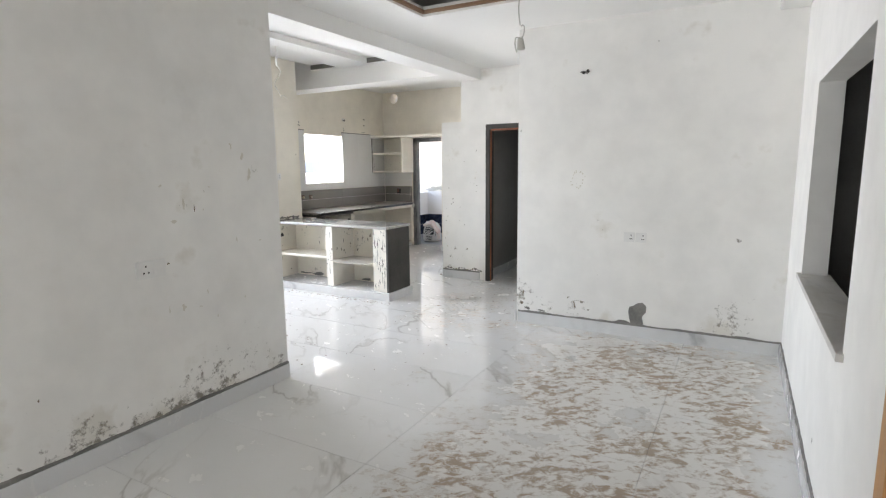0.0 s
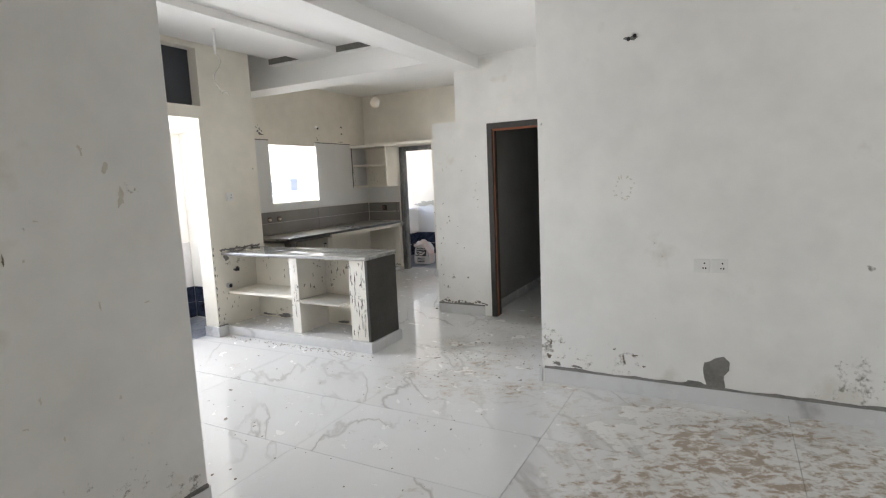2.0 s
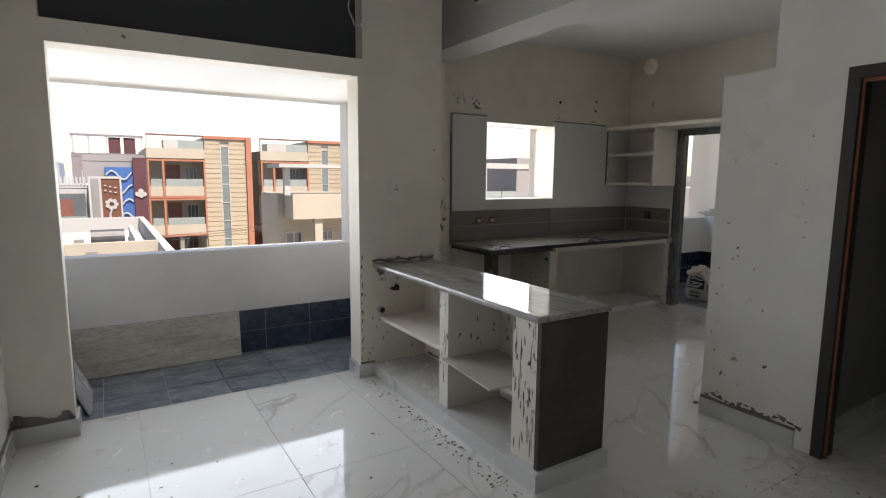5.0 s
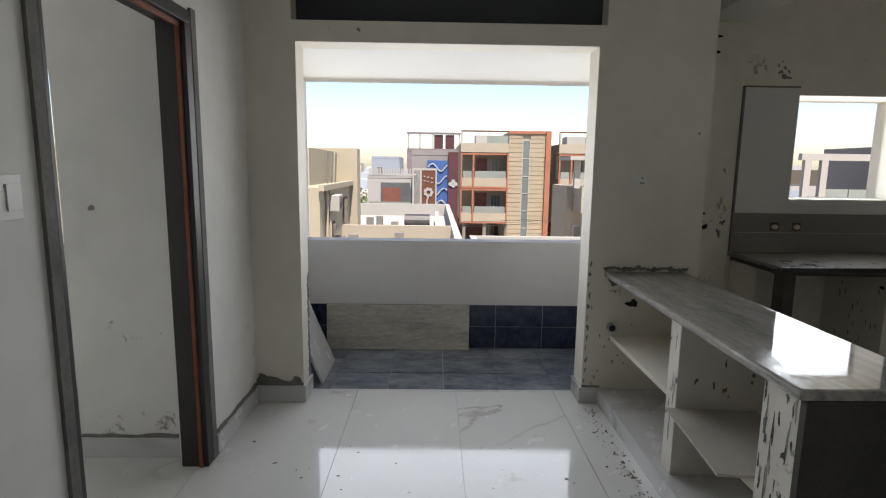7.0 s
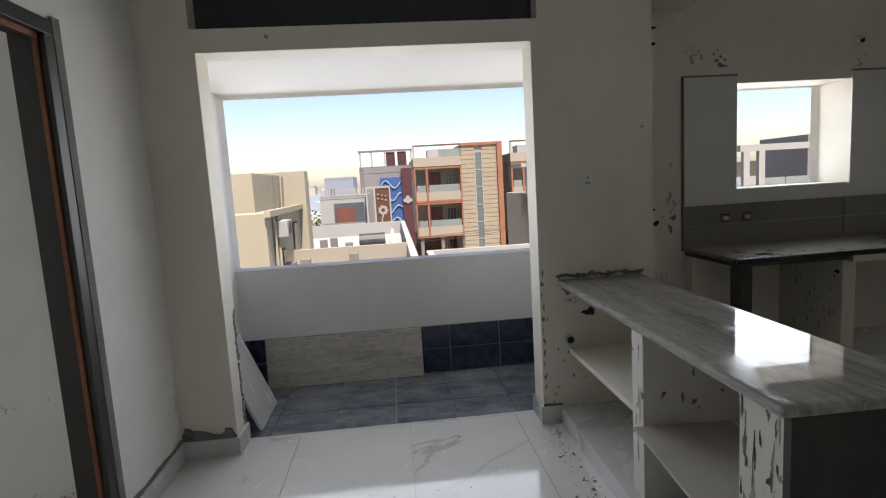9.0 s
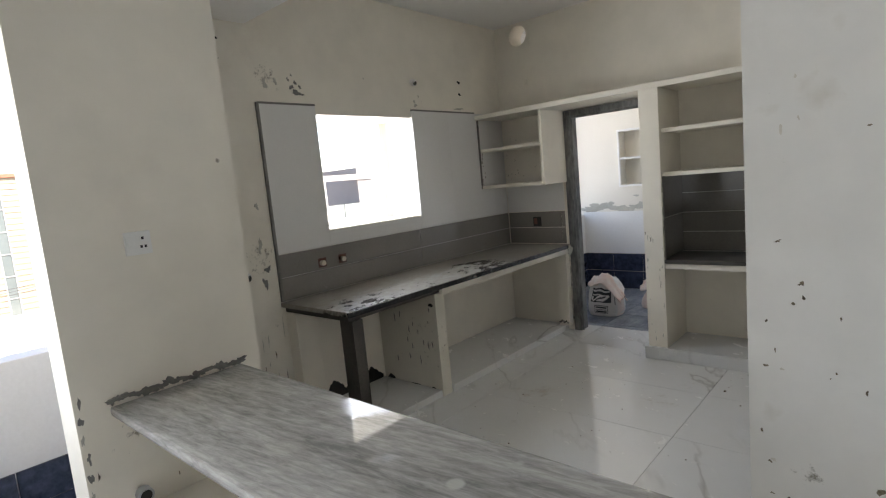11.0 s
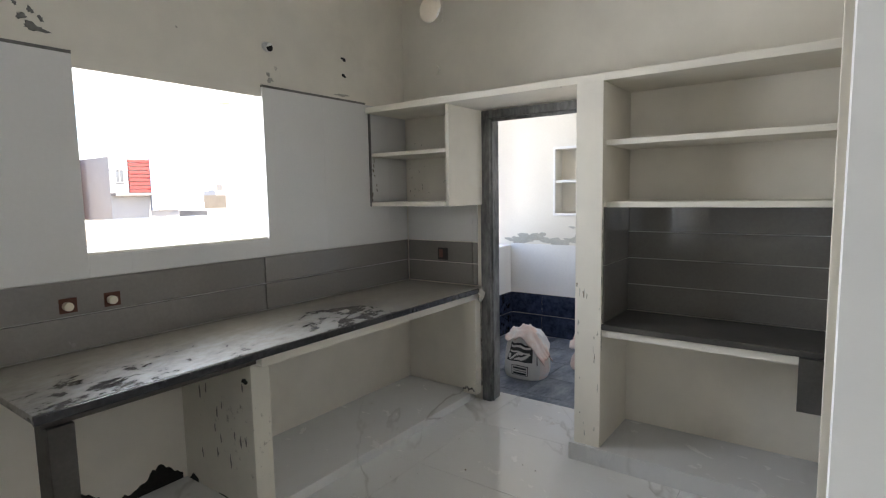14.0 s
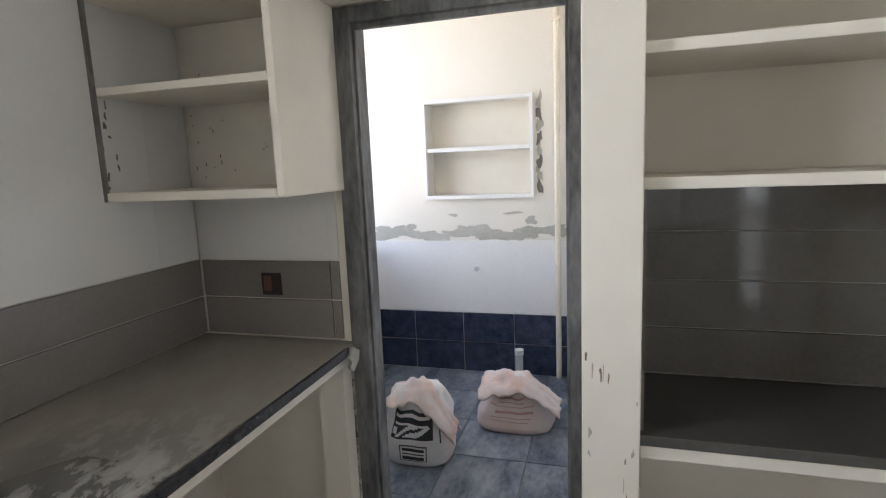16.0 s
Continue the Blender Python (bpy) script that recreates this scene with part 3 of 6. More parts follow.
# ---- balcony and utility shell ----
tagged(part("parapet_balcony", cuboid(-6.12, -5.97, 2.62, 5.42, 0.0, 0.905, 0.006), paint_rail), "grey-white plastered balcony parapet", "parapet", "", "structure")
soffit = cuboid(-6.12, -5.12, 2.62, 5.42, 2.16, 2.325)
for v in soffit.verts:
    if v.co.z < 2.2 and v.co.x > -5.5:
        v.co.z = 2.212
tagged(part("ceiling_balcony", soffit, ceiling_paint), "cream balcony soffit", "ceiling", "", "structure")
tagged(part("wall_balcony_south", cuboid(-6.12, -5.12, 2.66, 2.88, 0.0, 2.22), paint_ext), "white balcony side wall", "wall", "", "structure")
tagged(part("column_balcony", cuboid(-6.12, -5.97, 5.21, 5.42, 0.905, 2.325, 0.006), paint_ext), "white corner column on the balcony parapet", "column", "", "structure")
# unseen beam and pier, added to hold back daylight from the utility
tagged(part("beam_utility_blocker", cuboid(-6.2, -6.05, 9.25, 10.9, 2.78, HIGH), paint_ext), "unseen white beam over the utility opening, added to cut its light", "beam", "", "structure")
tagged(part("wall_utility_blocker", cuboid(-6.2, -6.05, 9.25, 9.8, 0.95, 2.78), paint_ext), "unseen white pier beside the utility opening, added to cut its light", "wall", "", "structure")
tagged(part("parapet_utility", cuboid(-6.2, -6.05, 9.25, 10.9, 0.0, 0.95, 0.006), paint_ext), "white utility parapet", "parapet", "", "structure")
tagged(part("wall_over_balcony", cuboid(-6.12, -5.97, 2.62, 5.42, 2.325, HIGH), paint_ext), "white outer wall above the balcony", "wall", "", "structure")
tagged(part("transom_board", cuboid(-5.09, -5.05, 3.08, 4.925, 2.33, 2.88), dark_board), "dark slate-grey board closing the opening above the balcony", "board", "", "structure")

# ---- floors ----
floor = tagged(part("floor", cuboid(-6.2, 2.2, -4.8, 9.25, -0.12, -0.012), grout), "white veined polished marble floor, muddy in the hall", "floor", "", "structure")
floor_balcony = tagged(part("floor_balcony", cuboid(-6.12, -5.12, 2.62, 5.42, -0.12, -0.016), grout), "blue-grey balcony tile floor", "floor", "", "structure")
floor_utility = tagged(part("floor_utility", cuboid(-6.3, -4.25, 9.25, 10.9, -0.12, -0.016), grout), "blue-grey utility tile floor", "floor", "", "structure")


# ---- skirting with its cement joint ----
def skirting(x0, y0, x1, y1, nx, ny, high=0.105, grime=True):
    """A marble skirting along a wall from (x0, y0) to (x1, y1) whose face looks to (nx, ny), with a rough cement line above."""
    t = 0.018
    b = part("baseboard", cuboid(min(x0, x1, x0 + nx * t, x1 + nx * t), max(x0, x1, x0 + nx * t, x1 + nx * t), min(y0, y1, y0 + ny * t, y1 + ny * t), max(y0, y1, y0 + ny * t, y1 + ny * t), 0.0, high, 0.002), skirting_stone)
    tagged(b, "white marble skirting with grey veins", "skirting", "", "structure")
    if not grime:
        return
    rnd = random.Random(round((x0 + y0 * 3 + x1 * 7 + y1) * 100))
    n = max(4, int(math.hypot(x1 - x0, y1 - y0) / 0.045))
    bm = bmesh.new()
    rows = []
    lift = 0.02
    for i in range(n + 1):
        f = i / n
        x, y = x0 + (x1 - x0) * f, y0 + (y1 - y0) * f
        lift = 0.6 * lift + 0.4 * rnd.choice((0.008, 0.012, 0.018, 0.03))
        out = 0.006 + rnd.random() * 0.006
        rows.append([bm.verts.new((x + nx * o, y + ny * o, z)) for o, z in ((0.0, high), (out, high), (out * 0.8, high + lift * 0.7), (0.0, high + lift))])
    for a, c in zip(rows, rows[1:]):
        for k in range(4):
            bm.faces.new((a[k], a[(k + 1) % 4], c[(k + 1) % 4], c[k]))
    bm.faces.new(rows[0])
    bm.faces.new(rows[-1])
    g = part("cement_joint", bm, cement, b)


skirting(-1.49, 4.935, 0.74, 4.935, 0, -1)
skirting(0.74, 1.70, 0.74, 4.917, -1, 0)
skirting(0.74, -4.6, 0.74, 0.38, -1, 0)
skirting(-2.49, -4.6, -2.49, 2.80, 1, 0)
skirting(-1.51, 4.917, -1.51, 6.55, -1, 0, grime=False)
skirting(-3.24, 6.55, -2.67, 6.55, 0, -1)
skirting(-4.912, 2.80, -4.27, 2.80, 0, 1)
skirting(-3.2, 2.80, -2.49, 2.80, 0, 1)
skirting(-4.93, 2.80, -4.93, 3.10, 1, 0)
skirting(-4.93, 4.885, -4.93, 5.0, 1, 0)
skirting(-5.12, 3.10, -4.912, 3.10, 0, 1, grime=False)
skirting(-5.12, 4.885, -4.912, 4.885, 0, -1, grime=False)
skirting(-4.25, 2.13, -4.25, 2.65, 1, 0)
skirting(-5.97, 5.58, -5.97, 6.355, 1, 0)
skirting(-2.64, 6.70, -2.64, 9.2, 1, 0, grime=False)


# ---- doors ----
def door_frame(name, axis, c, side, a0, a1, top, label, face, edge, width=0.085, depth=0.12, far=None, head=None):
    """A lining of two jambs and a head in an opening, with a rebate; c is the wall face it stands proud of, side the way it looks."""
    ctr = ((a0 + a1) / 2, c, 0) if axis == "y" else (c, (a0 + a1) / 2, 0)
    t = thing(name, ctr, label, "door frame", "", "structure")
    far, head = far or width, head or width

    def piece(nm, p0, p1, z0, z1, mat, d0, d1, lab=""):
        lo, hi = sorted((c + side * d0, c + side * d1))
        bm = cuboid(p0, p1, lo, hi, z0, z1, 0.003) if axis == "y" else cuboid(lo, hi, p0, p1, z0, z1, 0.003)
        return part(nm, bm, mat, t, lab)

    piece("jamb", a0 + 0.002, a0 + width, 0.0, top - head, face, 0.012, -depth)
    piece("jamb", a1 - far, a1 - 0.002, 0.0, top - head, face, 0.012, -depth)
    piece("head", a0 + 0.002, a1 - 0.002, top - head, top - 0.002, face, 0.012, -depth)
    for p0, p1 in ((a0 + width, a0 + width + 0.012), (a1 - far - 0.012, a1 - far)):
        piece("rebate", p0, p1, 0.0, top - head - 0.022, edge, -0.012, -0.03, "reddish primed rebate strip")
    piece("rebate", a0 + width, a1 - far, top - head - 0.022, top - head, edge, -0.012, -0.03)
    return t


door_frame("door_1", "y", 6.55, -1, -2.585, -1.61, 2.075, "dark primed steel door frame with red-brown edges, unlit room behind, no leaf", frame_dark, frame_red, 0.06)
door_frame("door_2", "y", 2.80, 1, -4.21, -3.235, 2.175, "dark door frame with a red-brown edge, no leaf", frame_dark, frame_red, 0.06, far=0.022)
door_frame("door_3", "y", 9.05, -1, -5.28, -4.40, 2.086, "grey cement-smeared door frame to the utility balcony, no leaf", frame_grey, frame_grey, 0.075, far=0.04, head=0.055)
door_frame("door_4", "x", 0.74, -1, 0.44, 1.65, 2.13, "teak main door frame", wood_frame, wood_frame, 0.09, 0.18)
part("cement_edge", cuboid(-3.236, -3.192, 2.797, 2.813, 0.0, 2.19), cement, bpy.data.objects["door_2"], "rough grey cement band beside the jamb")
part("cement_edge", cuboid(-4.26, -4.212, 2.797, 2.814, 0.0, 2.19), cement, bpy.data.objects["door_2"], "rough grey cement band beside the jamb")
# unseen leaf, added to stop hall light reaching the lobby
part("leaf", cuboid(0.80, 0.84, 0.535, 1.555, 0.005, 2.035, 0.003), wood_frame, bpy.data.objects["door_4"], "unseen closed teak leaf, added to keep the lobby dark")

# window sill in the hall recess
tagged(part("window_sill", cuboid(0.715, 0.89, 2.30, 3.97, 0.832, 0.862, 0.004), sill_stone), "grey marble sill of the recessed hall window", "sill", "", "structure")
tagged(part("window_sill_bedroom", cuboid(-5.33, -5.09, 0.5, 1.70, 0.95, 0.98, 0.004), sill_stone), "marble sill of the bedroom window", "sill", "", "structure")

# ---- breakfast counter ----
bar = thing("breakfast_counter", (-4.0, 5.25, 0), "white plastered breakfast counter with open shelves and a grey marble top", "counter")
part("plinth", cuboid(-4.93, -3.085, 4.985, 5.49, 0.0, 0.095, 0.003), skirting_stone, bar, "white marble plinth")
part("back_panel", cuboid(-4.93, -3.22, 5.44, 5.485, 0.095, 0.832), paint_shelf, bar)
part("post", cuboid(-4.04, -3.94, 5.03, 5.44, 0.095, 0.832, 0.004), paint_post, bar, "chipped plaster post")
part("post", cuboid(-3.33, -3.14, 5.03, 5.44, 0.095, 0.832, 0.004), paint_post, bar, "chipped plaster post")
part("shelf", cuboid(-4.93, -4.04, 5.05, 5.44, 0.425, 0.455, 0.004), paint_shelf, bar)
part("shelf", cuboid(-3.94, -3.33, 5.05, 5.44, 0.385, 0.415, 0.004), paint_shelf, bar)
part("end_panel", cuboid(-3.14, -3.112, 5.02, 5.475, 0.095, 0.832, 0.002), granite_raw, bar, "dark unpolished granite end panel")
part("top_slab", cuboid(-4.93, -3.105, 4.99, 5.495, 0.834, 0.868, 0.012), bar_stone, bar, "polished grey streaked marble slab")
bm = cuboid(-0.27, 0.27, -0.2, 0.2, 0, 0.011, 0.001)
bmesh.ops.transform(bm, matrix=pose(-3.655, 5.165, 0.416, 0, 0, -5), verts=bm.verts)
loose = part("loose_tile", bm, loose_stone)
tagged(loose, "loose beige stone tile lying on the counter shelf", "tile")

# ---- kitchen worktop ----
kit = thing("kitchen_worktop", (-5.62, 7.7, 0), "black granite kitchen worktop under pale dust on a plastered base", "worktop")
part("top_slab", cuboid(-5.968, -5.27, 6.33, 9.04, 0.815, 0.845, 0.004), granite_dusty, kit, "black granite slab covered with pale dust")
part("edge_strip", cuboid(-5.27, -5.255, 6.33, 8.97, 0.81, 0.843, 0.004), granite_black, kit, "polished black granite edge")
part("support_slab", cuboid(-5.968, -5.29, 7.19, 9.04, 0.758, 0.813, 0.003), paint_kitchen, kit, "white plastered concrete slab")
part("support_slab", cuboid(-5.968, -5.30, 6.36, 7.17, 0.778, 0.814, 0.003), granite_raw, kit, "raw granite underside")
part("partition", cuboid(-5.968, -5.35, 7.17, 7.27, 0.0, 0.758, 0.005), wall_paint("splashed_partition", (0.74, 0.70, 0.6), spots=(((-5.5, 7.17, 0.4), 0.6, 0.13),)), kit, "splashed plaster partition")
part("post", cuboid(-5.40, -5.28, 6.37, 6.45, 0.0, 0.778, 0.003), granite_raw, kit, "grey granite upright")
part("plinth", cuboid(-5.968, -5.34, 7.27, 9.04, 0.0, 0.055, 0.003), floor_stone, kit, "low marble plinth")
part("plinth", cuboid(-5.968, -5.36, 6.535, 7.17, 0.0, 0.05, 0.003), floor_stone, kit, "low marble plinth")
part("end_pier", cuboid(-5.40, -5.29, 8.97, 9.04, 0.055, 0.758), paint_kitchen, kit)
tagged(part("stub_wall", cuboid(-5.968, -5.86, 6.36, 6.53, 0.0, 0.776, 0.004), paint_kitchen), "plastered stub under the worktop's end", "stub wall", "", "structure")

# ---- corner wall shelf, loft slab, shelf niches ----
tagged(part("loft_slab", cuboid(-5.968, -2.947, 8.60, 9.048, 2.09, 2.13, 0.003), paint_kitchen), "white plastered loft slab along the kitchen wall", "loft", "", "structure")
corner = thing("wall_shelf", (-5.6, 9.04, 1.44), "white plastered corner shelf with two open bays", "shelf")
part("side_panel", cuboid(-5.292, -5.265, 8.64, 9.048, 1.435, 2.088, 0.004), paint_kitchen, corner)
part("shelf", cuboid(-5.955, -5.292, 8.63, 9.048, 1.435, 1.465, 0.004), paint_kitchen, corner)
part("shelf", cuboid(-5.955, -5.292, 8.64, 9.048, 1.785, 1.812, 0.004), paint_kitchen, corner)
part("edge_joint", cuboid(-5.968, -5.945, 8.625, 8.64, 1.435, 2.088), cement, corner, "rough dark cement edge")

niche = thing("shelf_niche", (-3.6, 8.85, 0), "cream plastered built-in kitchen shelves with a black granite ledge", "shelf")
part("post", cuboid(-4.385, -4.238, 8.58, 9.048, 0.0, 2.088, 0.004), paint_kitchen, niche)
part("plinth", cuboid(-4.41, -2.947, 8.56, 9.048, 0.0, 0.10, 0.003), skirting_stone, niche, "white marble plinth")
part("shelf", cuboid(-4.238, -2.947, 8.63, 9.048, 1.757, 1.787, 0.003), paint_kitchen, niche)
part("shelf", cuboid(-4.238, -2.947, 8.63, 9.048, 1.43, 1.46, 0.003), paint_kitchen, niche)
part("ledge_support", cuboid(-4.238, -3.33, 8.60, 9.048, 0.725, 0.765, 0.003), paint_kitchen, niche)
part("granite_ledge", cuboid(-4.275, -3.20, 8.585, 9.03, 0.767, 0.797, 0.003), granite_film, niche, "black granite ledge")
part("granite_return", cuboid(-3.34, -3.20, 8.57, 8.60, 0.52, 0.766, 0.003), granite_film, niche, "short black granite return")

side = thing("side_shelf", (-3.0, 7.4, 0), "white plastered full-height open shelves along the kitchen wall", "shelf")
part("top_slab", cuboid(-3.235, -2.947, 6.70, 8.52, 2.07, 2.11, 0.003), paint_kitchen, side)
for z in (0.45, 0.80, 1.15, 1.48, 1.80):
    part("shelf", cuboid(-3.22, -2.947, 6.70, 8.50, z, z + 0.03, 0.003), paint_kitchen, side)
part("divider", cuboid(-3.25, -2.947, 7.55, 7.61, 0.1, 2.07, 0.003), paint_kitchen, side)
part("end_panel", cuboid(-3.235, -2.947, 8.50, 8.555, 0.0, 2.07, 0.003), paint_kitchen, side)
part("plinth", cuboid(-3.235, -2.947, 6.70, 8.50, 0.0, 0.10, 0.003), skirting_stone, side)

# ---- the town outside ----
GROUND = -6.4


def facade(name, c1, c2, *rest, **more):
    """Outdoor paint: the colour card's tones times 0.42, so the daylit town doesn't overexpose."""
    return surface(name, tuple(v * 0.42 for v in c1), tuple(v * 0.42 for v in c2), *rest, **more)


earth = surface("dusty_town_ground", (0.42, 0.37, 0.31), (0.30, 0.27, 0.23), 0.15, 0.95, relief=0, grain=2.0)
cream_wall = facade("cream_facade", (0.62, 0.55, 0.44), (0.56, 0.50, 0.41), 0.4, 0.85, relief=0)
beige_board = facade("beige_cladding", (0.60, 0.50, 0.36), (0.55, 0.46, 0.33), 0.8, 0.8, relief=0)
orange_paint = facade("terracotta_paint", (0.56, 0.22, 0.13), (0.50, 0.19, 0.11), 0.8, 0.8, relief=0)
brown_door = surface("red_brown_door", (0.14, 0.045, 0.03), (0.10, 0.035, 0.025), 2, 0.6, relief=0)
glass_rail = facade("greenish_glass", (0.42, 0.47, 0.45), (0.36, 0.41, 0.40), 0.8, 0.15, relief=0)
pane_mat = surface("dark_window_glass", (0.05, 0.055, 0.06), (0.09, 0.10, 0.11), 1.0, 0.12, relief=0)
pane_pale = facade("pale_stair_glass", (0.28, 0.33, 0.33), (0.20, 0.24, 0.24), 0.6, 0.15, relief=0)
white_wall = facade("white_facade", (0.64, 0.63, 0.61), (0.56, 0.55, 0.53), 0.3, 0.85, relief=0)
grey_wall = facade("grey_facade", (0.40, 0.38, 0.38), (0.34, 0.33, 0.33), 0.3, 0.85, relief=0)
mauve_wall = facade("mauve_grey_facade", (0.33, 0.28, 0.31), (0.28, 0.24, 0.27), 0.4, 0.85, relief=0)
blue_wall = facade("deep_blue_panel", (0.03, 0.12, 0.42), (0.05, 0.17, 0.5), 0.5, 0.7, relief=0)
paleblue_wall = facade("pale_blue_facade", (0.46, 0.53, 0.66), (0.42, 0.48, 0.6), 0.3, 0.85, relief=0)
maroon_wall = facade("maroon_facade", (0.13, 0.03, 0.045), (0.10, 0.025, 0.035), 0.5, 0.8, relief=0)
brown_wall = facade("brown_panel", (0.22, 0.075, 0.035), (0.18, 0.06, 0.03), 0.5, 0.8, relief=0)
yellow_wall = facade("pale_yellow_facade", (0.66, 0.59, 0.44), (0.60, 0.54, 0.41), 0.3, 0.85, relief=0)
red_louvre = facade("red_louvre_panel", (0.45, 0.05, 0.035), (0.38, 0.04, 0.03), 0.6, 0.7, relief=0)
tank_black = surface("black_tank_plastic", (0.02, 0.02, 0.022), (0.035, 0.035, 0.037), 4, 0.5, relief=0)
concrete = facade("weathered_concrete", (0.36, 0.34, 0.31), (0.28, 0.27, 0.25), 0.6, 0.9, relief=0)

tagged(part("ground", cuboid(-1500, 1500, -1500, 1500, GROUND - 1, GROUND), earth), "dusty pale earth and lanes between the houses", "ground", "", "structure")


def opening(parent, x, y0, y1, z0, z1, name="window", frame=None, glass=None, bars=2, face=1):
    """A framed window or door on a facade that looks to +x."""
    frame, glass = frame or white_wall, glass or pane_mat
    bm = bmesh.new()
    w = 0.07
    for a, b, c, d in ((y0, y1, z1 - w, z1), (y0, y1, z0, z0 + w), (y0, y0 + w, z0 + w, z1 - w), (y1 - w, y1, z0 + w, z1 - w)):
        box(bm, x, x + 0.06, a, b, c, d)
    for k in range(1, bars):
        m = y0 + (y1 - y0) * k / bars
        box(bm, x, x + 0.05, m - 0.03, m + 0.03, z0 + w, z1 - w)
    win = part(name, bm, frame, parent)
    part("pane", cuboid(x + 0.005, x + 0.02, y0 + w, y1 - w, z0 + w, z1 - w), glass, win)
    return win


def flat_block(x, y):
    """Three storeys over parking: recessed balconies in terracotta frames beside a grooved stair tower."""
    t = thing("apartment_house", (x, y, GROUND), "cream three-storey apartment house with terracotta frames and a grooved stair tower", "house", "apartment houses across the lane")
    g = GROUND
    part("wall", cuboid(x - 11, x - 1.5, y + 0.1, y + 4.25, g + 3.0, g + 9.4), cream_wall, t)
    part("tower", cuboid(x - 11, x - 0.06, y + 4.25, y + 7.5, g, g + 11.1), cream_wall, t)
    part("fin", cuboid(x - 1.2, x + 0.25, y + 7.5, y + 7.95, g, g + 11.2), orange_paint, t, "terracotta fin")
    part("tower_cap", cuboid(x - 0.4, x + 0.12, y + 4.2, y + 7.5, g + 10.95, g + 11.2), orange_paint, t)
    for a in (0.25, 2.1, 4.1):
        part("column", cuboid(x - 0.5, x - 0.1, y + a, y + a + 0.3, g, g + 3.0), concrete, t)
    part("parking_wall", cuboid(x - 6.2, x - 6.0, y + 0.1, y + 4.2, g, g + 3.0), brown_door, t)
    n = 24
    for k in range(n):
        z = g + 1.3 + k * 0.402
        for a, b in ((4.25, 5.45), (6.15, 7.5)):
            part("board", cuboid(x - 0.06, x + 0.03, y + a, y + b, z, z + 0.365), beige_board, t)
    strip = part("stair_glass", cuboid(x - 0.05, x - 0.01, y + 5.52, y + 6.08, g + 1.0, g + 10.3), pane_pale, t, "tall stair window")
    for k in range(7):
        part("mullion", cuboid(x - 0.01, x + 0.02, y + 5.52, y + 6.08, g + 1.0 + k * 1.55, g + 1.07 + k * 1.55), white_wall, strip)
    for a, b in ((5.45, 5.52), (6.08, 6.15)):
        part("stair_frame", cuboid(x - 0.05, x + 0.05, y + a, y + b, g + 1.0, g + 10.4), white_wall, t)
    for f in (3.0, 6.15):
        part("balcony_slab", cuboid(x - 1.5, x, y, y + 4.25, g + f, g + f + 0.9), cream_wall, t)
        part("band", cuboid(x - 0.2, x + 0.06, y, y + 4.25, g + f - 0.03, g + f + 0.14), orange_paint, t, "terracotta band")
        part("frame_post", cuboid(x - 0.2, x + 0.08, y + 1.05, y + 1.22, g + f + 0.14, g + f + 3.0), orange_paint, t)
        part("frame_post", cuboid(x - 0.2, x + 0.08, y, y + 0.14, g + f + 0.14, g + f + 3.0), orange_paint, t)
        part("frame_post", cuboid(x - 0.2, x + 0.07, y + 4.12, y + 4.25, g + f + 0.14, g + f + 3.0), orange_paint, t)
        part("frame_head", cuboid(x - 0.2, x + 0.07, y, y + 4.25, g + f + 2.93, g + f + 3.07), orange_paint, t)
        part("glass_railing", cuboid(x - 0.12, x - 0.06, y + 1.3, y + 4.05, g + f + 0.9, g + f + 1.5), glass_rail, t)
        part("glass_railing", cuboid(x - 0.12, x - 0.06, y + 0.22, y + 1.0, g + f + 0.9, g + f + 1.5), glass_rail, t)
        opening(t, x - 1.5, y + 1.45, y + 2.5, g + f + 0.9, g + f + 2.65, "balcony_door", brown_door, brown_door, 1)
        opening(t, x - 1.5, y + 2.9, y + 3.8, g + f + 1.35, g + f + 2.5, bars=3)
    opening(t, x - 6.0, y + 2.6, y + 3.8, g + 1.0, g + 2.3)
    part("roof", cuboid(x - 11, x, y, y + 4.25, g + 9.3, g + 10.1), cream_wall, t)
    part("roof_railing", cuboid(x - 0.12, x - 0.06, y + 2.3, y + 4.2, g + 10.1, g + 10.75), glass_rail, t)
    part("roof_frame", cuboid(x - 0.25, x, y, y + 4.25, g + 11.08, g + 11.2), brown_wall, t)
    part("roof_frame", cuboid(x - 0.25, x, y, y + 0.15, g + 10.1, g + 11.08), white_wall, t)
    part("stair_head", cuboid(x - 6, x - 4, y + 1.6, y + 4.2, g + 10.1, g + 11.0), white_wall, t)
    return t


block = flat_block(-50.0, 6.2)
copy_thing(block, pose(-50.0, 14.95, GROUND))


def plain_house(x, y0, y1, top, depth, material, label, windows=(), parapet=0.7, base=GROUND, group=""):
    """A flat-roofed house whose front looks to +x: body, roof parapet on four sides, framed windows (y0, y1, z0, z1)."""
    t = thing("house", (x, (y0 + y1) / 2, base), label, "house", group)
    part("wall", cuboid(x - depth, x, y0, y1, base, top), material, t)
    w = 0.18
    for a, b, c, d in ((x - w, x + 0.02, y0, y1), (x - depth, x - depth + w, y0, y1), (x - depth + w, x - w, y0, y0 + w), (x - depth + w, x - w, y1 - w, y1)):
        part("parapet", cuboid(a, b, c, d, top, top + parapet), material, t)
    for win in windows:
        opening(t, x, *win)
    return t


